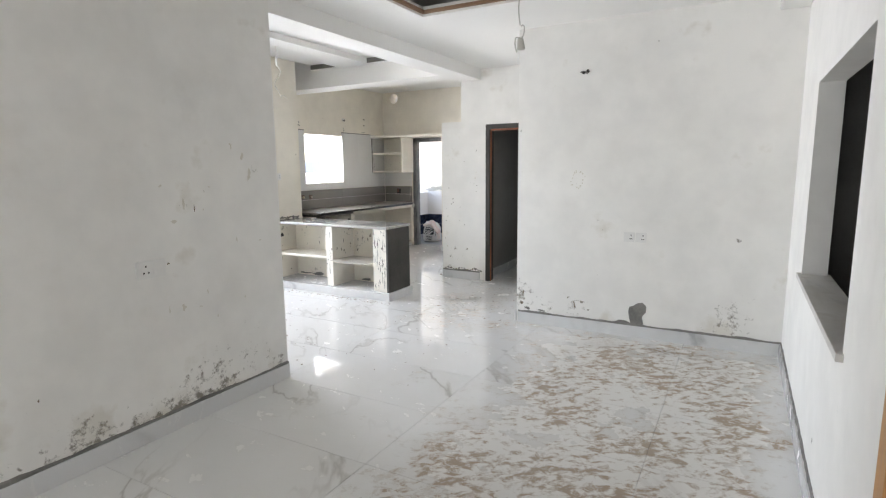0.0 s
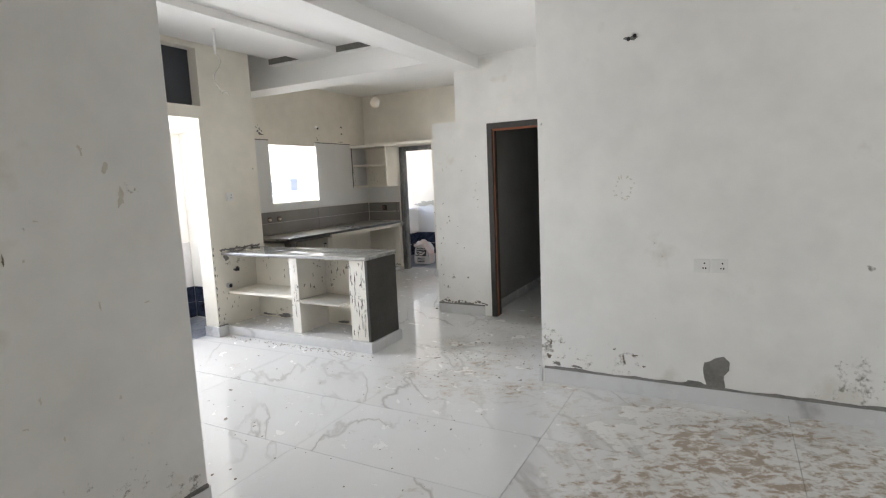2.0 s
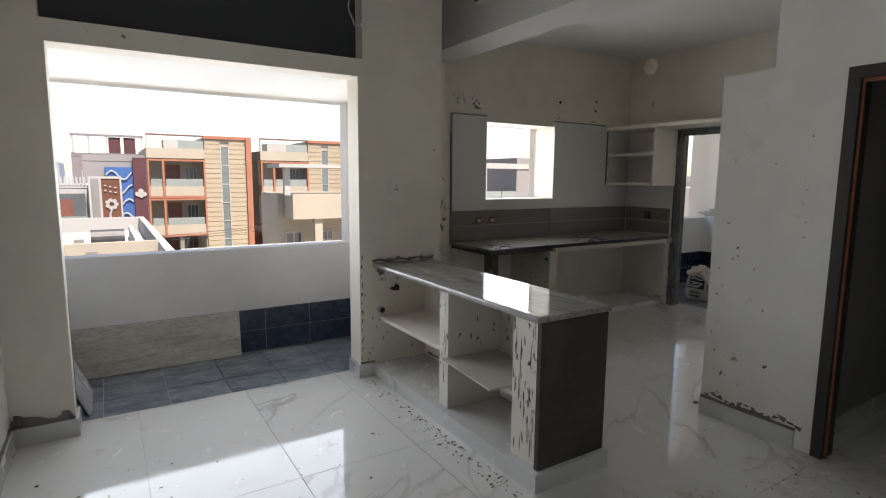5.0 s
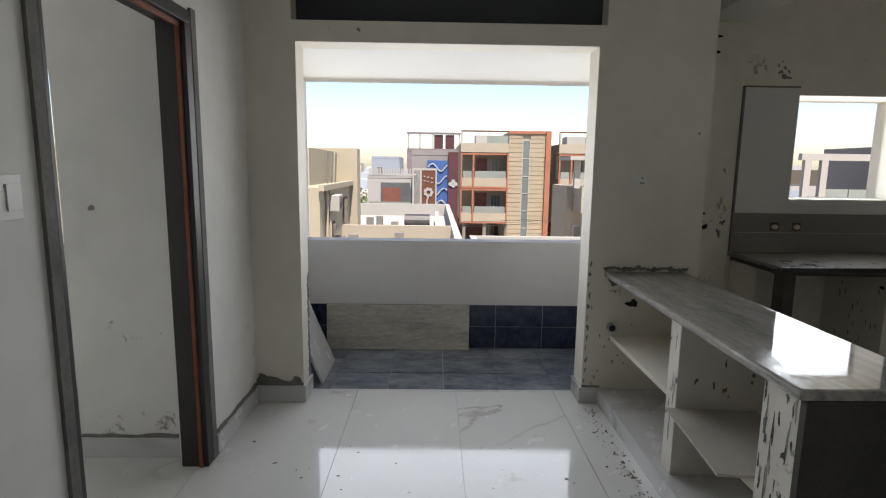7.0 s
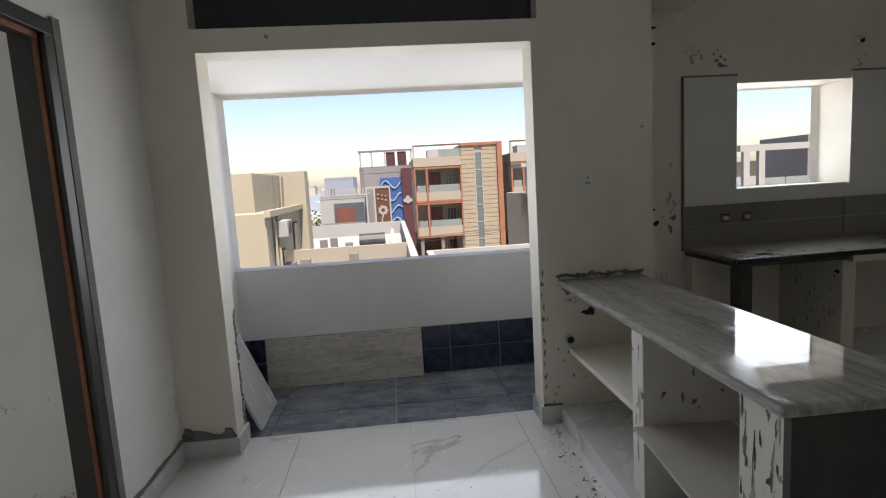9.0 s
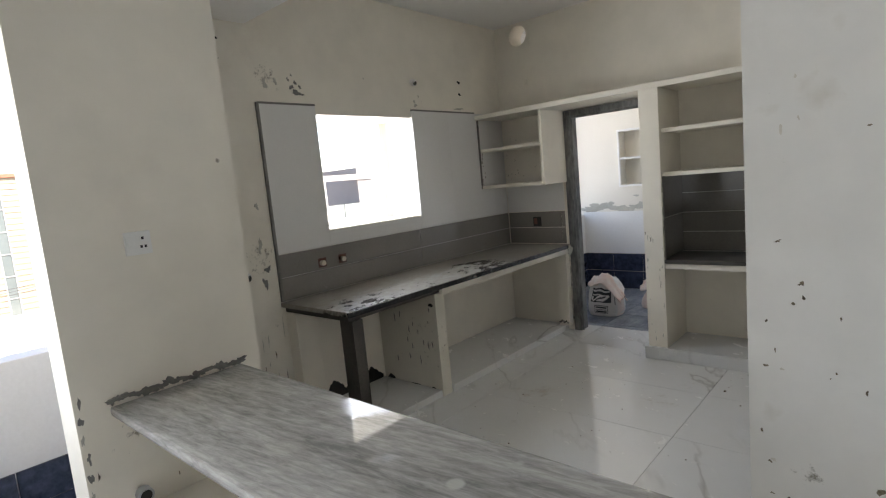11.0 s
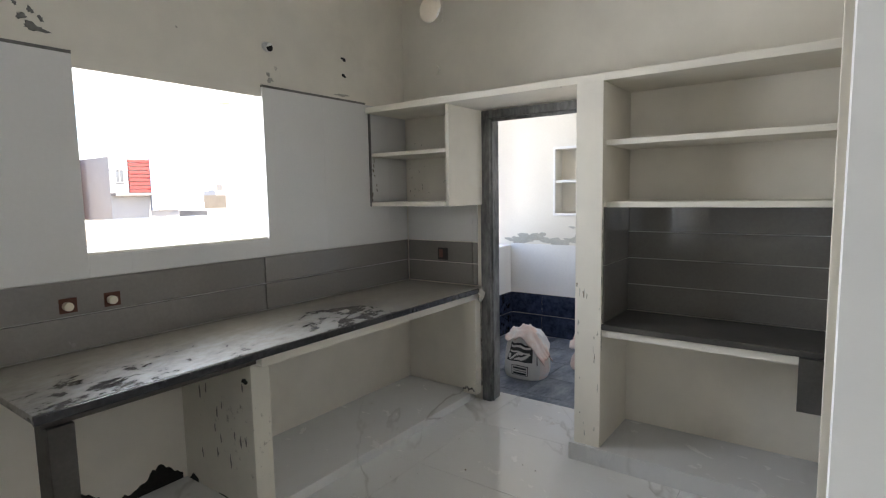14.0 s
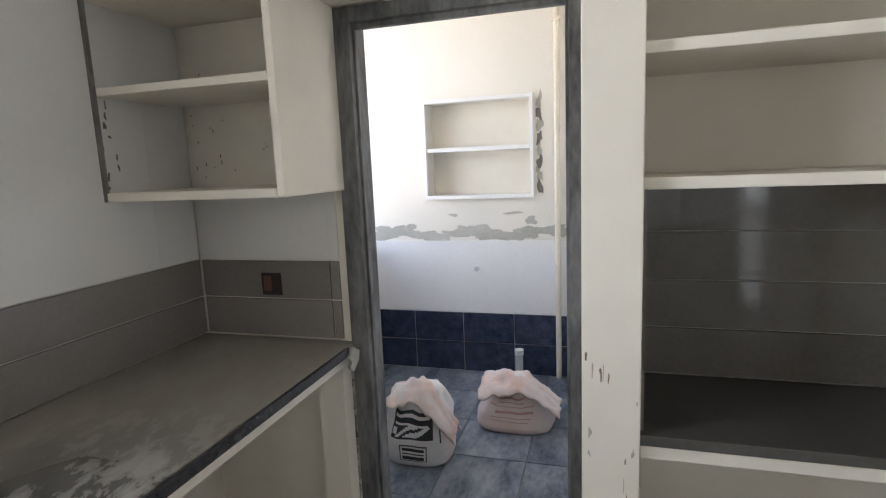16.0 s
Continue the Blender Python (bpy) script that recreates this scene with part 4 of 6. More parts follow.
# near roofs just below the balcony
roof_a = plain_house(-11.5, -6.0, 4.6, -0.75, 15.5, white_wall, "white flat-roofed house with an open roof terrace", parapet=0.55)
part("terrace_wall", cuboid(-17.3, -17.15, 0.45, 4.42, -0.75, -0.18), cream_wall, roof_a)
part("terrace_wall", cuboid(-24.0, -17.3, 3.95, 4.08, -0.75, -0.3), white_wall, roof_a)
for px, py in ((-16.5, 2.95), (-16.0, 1.75), (-15.6, 1.45), (-19.5, 2.6), (-21.0, 1.6), (-21.5, 1.9)):
    part("column_stub", cuboid(px - 0.12, px + 0.12, py - 0.12, py + 0.12, -0.75, -0.3), concrete, roof_a, "bare column stub")
tank = thing("water_tank", (-21.0, 3.3, -0.75), "black plastic water tank lying on the roof", "water tank")
bm = cylinder(bmesh.new(), (-21.0, 2.85, -0.45), (-21.0, 3.75, -0.45), 0.28, seg=20)
part("body", bm, tank_black, tank)
part("cradle", cuboid(-21.2, -20.8, 2.95, 3.65, -0.75, -0.68), concrete, tank)
roof_b = plain_house(-10.2, 4.95, 9.6, -1.0, 7, white_wall, "white flat-roofed neighbour house seen from above", parapet=0.55)

# pale yellow house with its side towards the balcony
yh = thing("house", (-16.5, -3.0, GROUND), "pale yellow two-storey house with an outdoor cooling unit", "house")
part("wall", cuboid(-18.6, -14.2, -7.0, 1.25, GROUND, 1.0), yellow_wall, yh)
part("upper_wall", cuboid(-18.9, -15.4, -7.0, 0.75, 1.0, 1.95), yellow_wall, yh)
part("pier", cuboid(-19.3, -18.6, -7.0, 1.5, GROUND, 2.05), yellow_wall, yh)
part("ledge", cuboid(-18.6, -14.1, 1.25, 1.38, 0.92, 1.06), yellow_wall, yh)
for xa, xb, za, zb in ((-17.9, -17.35, -0.45, 0.55), (-15.9, -15.6, -1.2, 0.0)):
    w = part("window", cuboid(xa - 0.05, xb + 0.05, 1.25, 1.285, za - 0.05, zb + 0.05), brown_wall, yh)
    part("pane", cuboid(xa, xb, 1.285, 1.295, za, zb), pane_mat, w)
for xa in (-14.8, -15.2):
    part("drain_pipe", cylinder(bmesh.new(), (xa, 1.30, -3), (xa, 1.30, 0.9), 0.04, seg=8), yellow_wall, yh)
ac = part("cooling_unit", cuboid(-15.6, -15.05, 1.26, 1.55, 0.38, 0.78, 0.02), white_wall, yh, "white outdoor cooling unit")
part("fan_grille", cylinder(bmesh.new(), (-15.32, 1.55, 0.58), (-15.32, 1.565, 0.58), 0.16, seg=20), tank_black, ac)
for xa in (-16.9, -17.6, -18.1):
    part("roof_rod", cylinder(bmesh.new(), (xa, 0.9, 0.9), (xa + 0.05, 0.95, 1.9), 0.025, seg=6), concrete, yh)

# maroon, blue and brown houses in the middle
mid = plain_house(-42.0, 2.2, 5.65, 2.4, 9, grey_wall, "grey house with a blue and maroon front", parapet=0.4)
part("maroon_wing", cuboid(-42.0, -41.7, 4.9, 5.65, GROUND, 2.65), maroon_wall, mid, "maroon wing")
blue_panel = part("blue_panel", cuboid(-42.0, -41.85, 3.35, 4.88, -2.6, 2.02), blue_wall, mid, "deep blue panel with pale waves")
for k in range(4):
    part("wave", tube([(-41.82, 3.4 + i * 0.143, 1.5 - k * 0.9 + 0.28 * math.sin(i * 0.7 + k)) for i in range(11)], 0.06, 6), paleblue_wall, blue_panel)
for cx, cz in ((5.28, 0.2), (5.28, 0.5), (5.08, 0.3), (5.46, 0.3)):
    part("ornament", cylinder(bmesh.new(), (-41.7, cx, cz), (-41.64, cx, cz), 0.15, seg=10), white_wall, mid)
low = plain_house(-34.0, -0.1, 2.6, 0.85, 7.5, white_wall, "low white house with a slatted terrace wall and dark garage", parapet=0.15)
for k in range(16):
    part("slat", cuboid(-34.05, -33.95, 0.0 + k * 0.16, 0.08 + k * 0.16, 1.0, 1.42), white_wall, low)
# no real recess: a dark sheet on the wall gives the opening's shade
part("garage", cuboid(-34.0, -33.96, 0.69, 2.44, -1.6, 0.58), pane_mat, low, "dark sheet standing in for the shaded garage opening")
part("garage_door", cuboid(-33.96, -33.93, 0.8, 1.9, -1.5, 0.3), brown_door, low)
part("glass_railing", cuboid(-33.9, -33.82, 0.0, 2.6, -1.6, -0.55), glass_rail, low)
sign = part("brown_panel", cuboid(-33.9, -33.45, 3.15, 3.95, GROUND, 1.33), brown_wall, low, "brown panel with a white flower")
for a, b, c, d in ((2.6, 2.7, GROUND, 1.44), (3.05, 3.15, GROUND, 1.44), (3.95, 4.03, GROUND, 1.44), (2.6, 4.03, 1.33, 1.45)):
    part("panel_frame", cuboid(-33.92, -33.42 - (0.004 if b - a > 1 else 0), a, b, c, d), white_wall, sign)
part("stem", tube([(-33.43, 3.55 + 0.1 * math.sin(i * 0.8), -1.5 + i * 0.16) for i in range(9)], 0.05, 6), white_wall, sign)
for k in range(7):
    a = k * math.pi * 2 / 7
    part("petal", cylinder(bmesh.new(), (-33.45, 3.55 + 0.2 * math.cos(a), 0.05 + 0.2 * math.sin(a)), (-33.41, 3.55 + 0.2 * math.cos(a), 0.05 + 0.2 * math.sin(a)), 0.1, seg=8), white_wall, sign)
for k in range(6):
    part("dot", cuboid(-33.45, -33.41, 3.26 + (k % 3) * 0.22, 3.36 + (k % 3) * 0.22, 0.95 - (k // 3) * 0.25 - (k % 3) * 0.05, 1.02 - (k // 3) * 0.25 - (k % 3) * 0.05), white_wall, sign)
# mauve-grey house with an arched top floor
mauve = plain_house(-60.0, 0.9, 6.6, 3.2, 10, mauve_wall, "mauve-grey house with an open roof frame", ((1.6, 2.6, 0.4, 1.9), (3.6, 5.0, 0.3, 1.9)), parapet=0.3)
part("roof_frame", cuboid(-60.2, -59.9, 0.9, 6.6, 5.0, 5.2), mauve_wall, mauve)
for a in (1.0, 2.2, 3.6, 6.4):
    part("roof_post", cuboid(-60.2, -59.95, a, a + 0.15, 3.5, 5.0), white_wall, mauve)
for a in (3.8, 5.0):
    part("screen", cuboid(-60.1, -60.0, a, a + 0.95, 3.5, 4.95), maroon_wall, mauve)
plain_house(-80.0, -5.2, -1.2, 2.7, 10, paleblue_wall, "pale blue house in the distance", ((-4.5, -3.6, 0.3, 1.5),), parapet=0.3)

# cream houses to the side, by the lane
cr = plain_house(-26.0, 9.9, 14.4, 0.25, 3, cream_wall, "cream house with a columned porch and grey windows", parapet=0.5)
part("porch_slab", cuboid(-26.0, -24.6, 10.2, 14.6, -0.35, 0.75), cream_wall, cr)
part("canopy", cuboid(-26.4, -24.4, 9.6, 13.6, 1.9, 2.05), white_wall, cr)
for a in (9.9, 13.2):
    part("canopy_post", cuboid(-25.0, -24.75, a, a + 0.25, 0.7, 1.9), white_wall, cr)
for a in (11.2, 14.2):
    part("column", cuboid(-25.0, -24.7, a, a + 0.35, GROUND, -0.35), cream_wall, cr)
for w in ((11.9, 12.5, -1.5, -1.0), (12.9, 13.7, -3.0, -1.2), (10.2, 11.0, -2.2, -1.0)):
    opening(cr, -26.0, *w)
bl = plain_house(-25.0, 14.7, 19.6, -0.5, 8, cream_wall, "cream house with a pale grey-blue roof wall", ((15.2, 15.9, -2.0, -1.4), (16.5, 17.0, -2.6, -2.0), (17.6, 18.8, -1.9, -1.2)), parapet=0.1)
part("roof_wall", cuboid(-25.3, -24.8, 14.6, 19.7, -0.4, 0.75), paleblue_wall, bl, "pale grey-blue roof wall")
rl = plain_house(-46.0, 23.6, 28.6, 3.6, 10, white_wall, "white house with a red slatted front panel", ((23.95, 24.6, 2.7, 3.7),), parapet=1.0)
part("shade_slab", cuboid(-46.0, -45.2, 23.6, 26.4, 1.75, 1.95), concrete, rl)
for k in range(9):
    part("louvre", cuboid(-46.0, -45.85, 24.9, 26.4, 2.0 + k * 0.28, 2.2 + k * 0.28), red_louvre, rl)
part("side_panel", cuboid(-46.0, -45.8, 26.42, 28.6, 0.6, 4.6), paleblue_wall, rl, "grey-blue side panel")
part("pale_strip", cuboid(-45.8, -45.75, 26.9, 27.6, 0.6, 4.5), white_wall, rl)
plain_house(-46.0, 31.0, 38.5, -0.4, 9, white_wall, "white terrace house beyond the kitchen window", ((32.0, 33.2, -2.6, -1.3), (35.0, 36.2, -2.6, -1.3)), parapet=0.8)
wh = plain_house(-30.0, 23.2, 30.6, -0.35, 7, white_wall, "white house with a framed roof terrace and glass railing", ((24.5, 25.6, -2.6, -1.4), (27.0, 28.0, -2.6, -1.4)), parapet=0.15)
part("terrace_beam", cuboid(-30.3, -30.0, 23.2, 28.4, 2.15, 2.5), white_wall, wh)
for a in (23.4, 24.3):
    part("terrace_post", cuboid(-30.25, -30.0, a, a + 0.35, -0.2, 2.15), white_wall, wh)
part("stair_room", cuboid(-34.0, -30.05, 27.2, 30.4, -0.3, 2.9), grey_wall, wh, "grey stair room on the roof")
for a, b in ((24.65, 25.9), (25.95, 27.2)):
    part("glass_railing", cuboid(-30.12, -30.06, a, b, -0.2, 0.65), glass_rail, wh)
plain_house(-60.0, 46.0, 56.0, 1.3, 12, beige_board, "beige house with grey windows", ((47.5, 49.0, -1.4, 0.4), (50.0, 51.5, -1.4, 0.4), (52.5, 54.0, -1.4, 0.4)), parapet=0.5)
plain_house(-15.0, -26.0, -13.0, 0.4, 10, yellow_wall, "low pale house beyond the bedroom window", ((-18.0, -16.5, -2.0, -0.6),), parapet=0.6)

# electric pole with its wires along the lane
pole = thing("electric_pole", (-33.0, 11.6, GROUND), "grey concrete electric pole carrying wires", "electric pole")
part("shaft", cylinder(bmesh.new(), (-33.0, 11.6, GROUND), (-33.0, 11.6, -0.9), 0.16, 0.1, 10), concrete, pole)
part("crossarm", cuboid(-33.08, -32.92, 10.9, 12.3, -1.35, -1.25), concrete, pole)
for k in range(3):
    zz = -1.2 - 0.12 * k
    part("wire", tube([(-33.0 + k * 0.1, 11.6 + (i - 10) * 1.9, zz - 0.5 + 0.006 * ((i - 10) % 10 - 5) ** 2 * 3) for i in range(21)], 0.012, 5), tank_black, pole)

# the far town, too many roofs to count
rnd = random.Random(5)
far = bmesh.new()
for k in range(420):
    d = rnd.uniform(90, 620)
    a = rnd.uniform(-1.0, 1.25)
    cx, cy = -d * math.cos(a), 4 + d * math.sin(a)
    w, dp, h = rnd.uniform(6, 14), rnd.uniform(6, 14), rnd.uniform(3.5, 7.2) + (2.2 if rnd.random() < 0.2 else 0) + d * 0.003
    box(far, cx - dp / 2, cx + dp / 2, cy - w / 2, cy + w / 2, GROUND, GROUND + h)
    if rnd.random() < 0.5:
        box(far, cx - dp / 4, cx + dp / 4, cy - w / 5, cy + w / 4, GROUND + h - 0.1, GROUND + h + 2.2)


def town_paint():
    m, n, l, b = shader("far_town_paint", 0.9)
    r = n.new("ShaderNodeNewGeometry").outputs["Random Per Island"]
    ramp = n.new("ShaderNodeValToRGB")
    l.new(r, ramp.inputs[0])
    for i, c in enumerate(((0.40, 0.39, 0.37), (0.27, 0.28, 0.29), (0.36, 0.31, 0.25), (0.26, 0.30, 0.36), (0.43, 0.42, 0.41))):
        e = ramp.color_ramp.elements[i] if i < 2 else ramp.color_ramp.elements.new(0.0)
        e.color = (*c, 1)
    for i, e in enumerate(ramp.color_ramp.elements):
        e.position = i / 5
    ramp.color_ramp.interpolation = "CONSTANT"
    w = n.new("ShaderNodeTexBrick")
    w.inputs["Scale"].default_value = 0.35
    l.new(place(n, l, (0.0, 1, 1), (0, 0, 0)), w.inputs["Vector"])
    l.new(mix(n, l, 0.08, ramp.outputs[0], w.outputs["Color"], "MULTIPLY"), b.inputs["Base Color"])
    return m


tagged(part("far_town", far, town_paint()), "pale flat-roofed houses of the distant town", "houses", "", "stuff")
tf = bmesh.new()
for k in range(1400):
    d, a = rnd.choice(((64, -0.13), (75, -0.10), (70, -0.17), (58, -0.12)))
    cx, cy = -d * math.cos(a), 4 + d * math.sin(a)
    p = Vector((cx + rnd.gauss(0, 1.1), cy + rnd.gauss(0, 1.1), GROUND + 3.4 + rnd.gauss(0, 0.8)))
    u = Vector((rnd.gauss(0, 1), rnd.gauss(0, 1), rnd.gauss(0, 1))).normalized()
    v = u.orthogonal().normalized() * 0.14
    tf.faces.new([tf.verts.new(q) for q in (p - u * 0.16, p + v, p + u * 0.16, p - v)])
for d, a in ((64, -0.13), (75, -0.10), (70, -0.17), (58, -0.12)):
    cylinder(tf, (-d * math.cos(a), 4 + d * math.sin(a), GROUND), (-d * math.cos(a), 4 + d * math.sin(a), GROUND + 3.4), 0.15, 0.08, 6)
tagged(part("far_trees", tf, surface("dusty_foliage", (0.06, 0.10, 0.03), (0.10, 0.13, 0.05), 2.0, 0.8, relief=0)), "small dusty green street trees far off", "trees", "", "stuff")


# ---- patches, holes and fittings on the walls ----
def patch(parent, name, axis, c, side, a, z, w, h, material, thick=0.006, seed=0, rough=0.35, points=16, label=""):
    """A rough-edged patch of plaster, cement or shadowed break on a wall face."""
    rnd = random.Random(seed * 7 + round(a * 100) + round(z * 1000))
    bm = bmesh.new()
    back, front = [], []
    lobes = rnd.uniform(0, 6.3), rnd.uniform(0, 6.3)
    for k in range(points):
        t = 2 * math.pi * k / points
        r = (1 - rough * rnd.random()) * (1 + 0.28 * math.sin(2 * t + lobes[0]) + 0.18 * math.sin(3 * t + lobes[1]))
        u, v = a + w / 2 * r * math.cos(t), z + h / 2 * r * math.sin(t)
        for lst, d in ((back, -0.001), (front, thick * (0.6 + 0.4 * rnd.random()))):
            k2 = 1.0 if lst is back else 0.93
            uu, vv = a + (u - a) * k2, z + (v - z) * k2
            lst.append(bm.verts.new((c + side * d, uu, vv) if axis == "x" else (uu, c + side * d, vv)))
    bm.faces.new(front)
    bm.faces.new(back)
    for k in range(points):
        bm.faces.new((back[k], back[(k + 1) % points], front[(k + 1) % points], front[k]))
    return part(name, bm, material, parent, label)


def plate(axis, c, side, a, z, w, h, label, sockets=1, turn=1):
    """A modular switch or socket plate."""
    at = (c, a, z) if axis == "x" else (a, c, z)
    t = thing("switch_plate", at, label, "switch plate", "electrical plates")

    def bit(name, u0, u1, v0, v1, d0, d1, mat, bevel=0.0):
        lo, hi = sorted((c + side * d0, c + side * d1))
        bm = cuboid(lo, hi, u0, u1, v0, v1, bevel) if axis == "x" else cuboid(u0, u1, lo, hi, v0, v1, bevel)
        part(name, bm, mat, t)

    bit("plate", a - w / 2, a + w / 2, z - h / 2, z + h / 2, 0.0, 0.009, plastic_white, 0.002)
    bit("rocker", *sorted((a - turn * w * 0.42, a - turn * w * 0.08)), z - h * 0.3, z + h * 0.3, 0.009, 0.013, plastic_white, 0.001)
    for du, dv in ((0.18, 0.2), (0.1, -0.16), (0.26, -0.16))[: 3 * sockets]:
        bit("pin_hole", a + turn * w * du - 0.004, a + turn * w * du + 0.004, z + h * dv - 0.005, z + h * dv + 0.005, 0.009, 0.0102, black)
    return t


putty_faint = surface("faint_putty", (0.60, 0.56, 0.48), (0.70, 0.67, 0.60), 14, 0.85, relief=0.3)
chip_brown = surface("brown_plaster_chip", (0.10, 0.08, 0.055), (0.26, 0.22, 0.15), 30, 0.9)
ws = bpy.data.objects["wall_stained"]
wh2 = bpy.data.objects["wall_hall_west"]
wd = bpy.data.objects["wall_door"]
ww = bpy.data.objects["wall_west"]
wk = bpy.data.objects["wall_kitchen_west"]
wkn = bpy.data.objects["wall_kitchen_north"]
we = bpy.data.objects["wall_east"]
wb = bpy.data.objects["wall_bedroom"]

patch(ws, "cement_patch", "y", 4.935, -1, -0.37, 0.20, 0.19, 0.22, cement, 0.004, 1, 0.25, label="bare grey cement where plaster fell off")
patch(ws, "cement_patch", "y", 4.935, -1, -0.47, 0.125, 0.16, 0.05, cement, 0.004, 2)
for k, (a, z, w, h) in enumerate(((-1.40, 0.15, 0.07, 0.05), (-1.25, 0.14, 0.1, 0.03))):
    patch(ws, "mould_patch", "y", 4.935, -1, a, z, w, h, cement, 0.003, 10 + k, 0.6)
hole = patch(ws, "ceiling_light_hole", "y", 4.935, -1, -0.885, 2.35, 0.09, 0.045, cement, 0.003, 3, 0.5)
for da in (-0.018, 0.02):
    part("conduit_end", cylinder(bmesh.new(), (-0.885 + da, 4.935, 2.35 + da * 0.4), (-0.885 + da, 4.927, 2.35 + da * 0.4), 0.012, seg=10), black, hole)
rnd_s = random.Random(14)
for k in range(15):
    turn = k * 0.42
    patch(ws, "putty_smear", "y", 4.935, -1, -0.93 + 0.055 * math.cos(turn) + rnd_s.uniform(-0.015, 0.015), 1.405 + 0.075 * math.sin(turn), rnd_s.uniform(0.012, 0.03), rnd_s.uniform(0.012, 0.035), putty_faint, 0.0012, 20 + k, 0.7, 12)
for da in (-0.46, -0.36):
    plate("y", 4.935, -1, da, 0.905, 0.09, 0.085, "white socket plate filled with putty on the stained wall", 1)
plate("x", -2.49, 1, 1.813, 0.985, 0.172, 0.10, "white socket and switch plate on the hall wall", turn=-1)
plate("y", 2.80, 1, -3.05, 1.40, 0.13, 0.12, "white switch plate beside the bedroom door", 0)
plate("x", -4.93, 1, 5.17, 1.43, 0.09, 0.085, "white three-pin socket on the pillar above the counter")
# plaster breaks along the pillar and counter
for k in range(22):
    patch(ww, "cement_patch", "x", -4.93, 1, 5.0 + k * 0.0235, 0.884 + 0.006 * math.sin(k * 0.9), 0.055, 0.026 + 0.012 * (k % 4 == 1), cement, 0.010, 30 + k, 0.6)
patch(ww, "wall_break", "x", -4.93, 1, 5.18, 0.66, 0.085, 0.075, black, 0.004, 40, 0.5, label="broken hole in the plaster")
patch(ww, "wall_break", "x", -4.93, 1, 5.05, 0.80, 0.07, 0.1, cement, 0.004, 41, 0.6)
stub = thing("pipe_stub", (-4.93, 5.05, 0.51), "short grey conduit stub in the counter's side wall", "pipe stub")
part("body", cylinder(bmesh.new(), (-4.935, 5.05, 0.51), (-4.895, 5.05, 0.51), 0.028, seg=14), pvc, stub)
part("bore", cylinder(bmesh.new(), (-4.896, 5.05, 0.51), (-4.893, 5.05, 0.51), 0.02, seg=14), black, stub)
bp = bpy.data.objects["breakfast_counter"]
for k, (a, z, w, h) in enumerate(((-4.55, 0.125, 0.3, 0.05), (-4.22, 0.14, 0.2, 0.08), (-4.80, 0.12, 0.2, 0.035), (-3.75, 0.12, 0.25, 0.03), (-3.5, 0.13, 0.12, 0.05))):
    patch(bp, "plaster_break", "y", 5.44, -1, a, z, w, h, black if k == 1 else cement, 0.005, 50 + k, 0.5)
rnd = random.Random(77)
for k in range(60):
    bay = k % 3
    a = rnd.uniform(-4.88, -4.1) if bay == 0 else rnd.gauss(-3.8, 0.07) if bay == 1 else rnd.uniform(-3.9, -3.36)
    z = rnd.uniform(0.5, 0.8) if bay == 0 else rnd.uniform(0.46, 0.8)
    if bay == 1 and not -3.92 < a < -3.4:
        continue
    patch(bp, "splash", "y", 5.44, -1, a, z, rnd.uniform(0.006, 0.022), rnd.choice((0.012, 0.02, 0.035, 0.06)), chip_brown if k % 2 else cement, 0.0018, 100 + k, 0.7, 11)
for k in range(46):
    a = rnd.choice((-3.31, -3.27, -3.24, -3.20, -3.17)) + rnd.uniform(-0.012, 0.012)
    patch(bp, "chip", "y", 5.03, -1, a, rnd.uniform(0.15, 0.80), rnd.uniform(0.006, 0.022), rnd.uniform(0.03, 0.16), granite_raw if k % 3 == 0 else cement_light if k % 3 == 1 else cement, 0.0018, 140 + k, 0.75, 14)
for k in range(14):
    patch(bp, "chip", "y", 5.03, -1, rnd.uniform(-4.03, -3.95), rnd.uniform(0.25, 0.82), rnd.uniform(0.005, 0.018), rnd.uniform(0.02, 0.12), cement_light if k % 2 else cement, 0.0018, 180 + k, 0.75, 12)
    patch(bp, "chip", "x", -3.94, 1, rnd.uniform(5.06, 5.4), rnd.uniform(0.45, 0.8), rnd.uniform(0.008, 0.03), rnd.uniform(0.015, 0.05), chip_brown if k % 2 else cement, 0.0018, 200 + k, 0.75, 11)
for k in range(16):
    patch(ww, "splash", "x", -4.93, 1, rnd.uniform(4.92, 5.42), rnd.choice((rnd.uniform(0.12, 0.45), rnd.uniform(0.5, 0.83))), rnd.uniform(0.006, 0.016), rnd.uniform(0.01, 0.05), chip_brown, 0.0018, 600 + k, 0.7, 10)
for k in range(12):
    patch(ww, "plaster_chip", "x", -4.93, 1, 4.897 + 0.004 * (k % 3), 0.15 + k * 0.07, 0.02, 0.06, cement if k % 3 else cement_light, 0.0018, 640 + k, 0.75, 11)
# skirting corners with heaped cement
for a0, a1, z in ((2.81, 2.86, 0.15), (2.84, 3.02, 0.125), (3.02, 3.09, 0.135)):
    patch(ww, "cement_patch", "x", -4.93, 1, (a0 + a1) / 2, z, a1 - a0 + 0.03, 0.06, cement, 0.016, 60, 0.35)
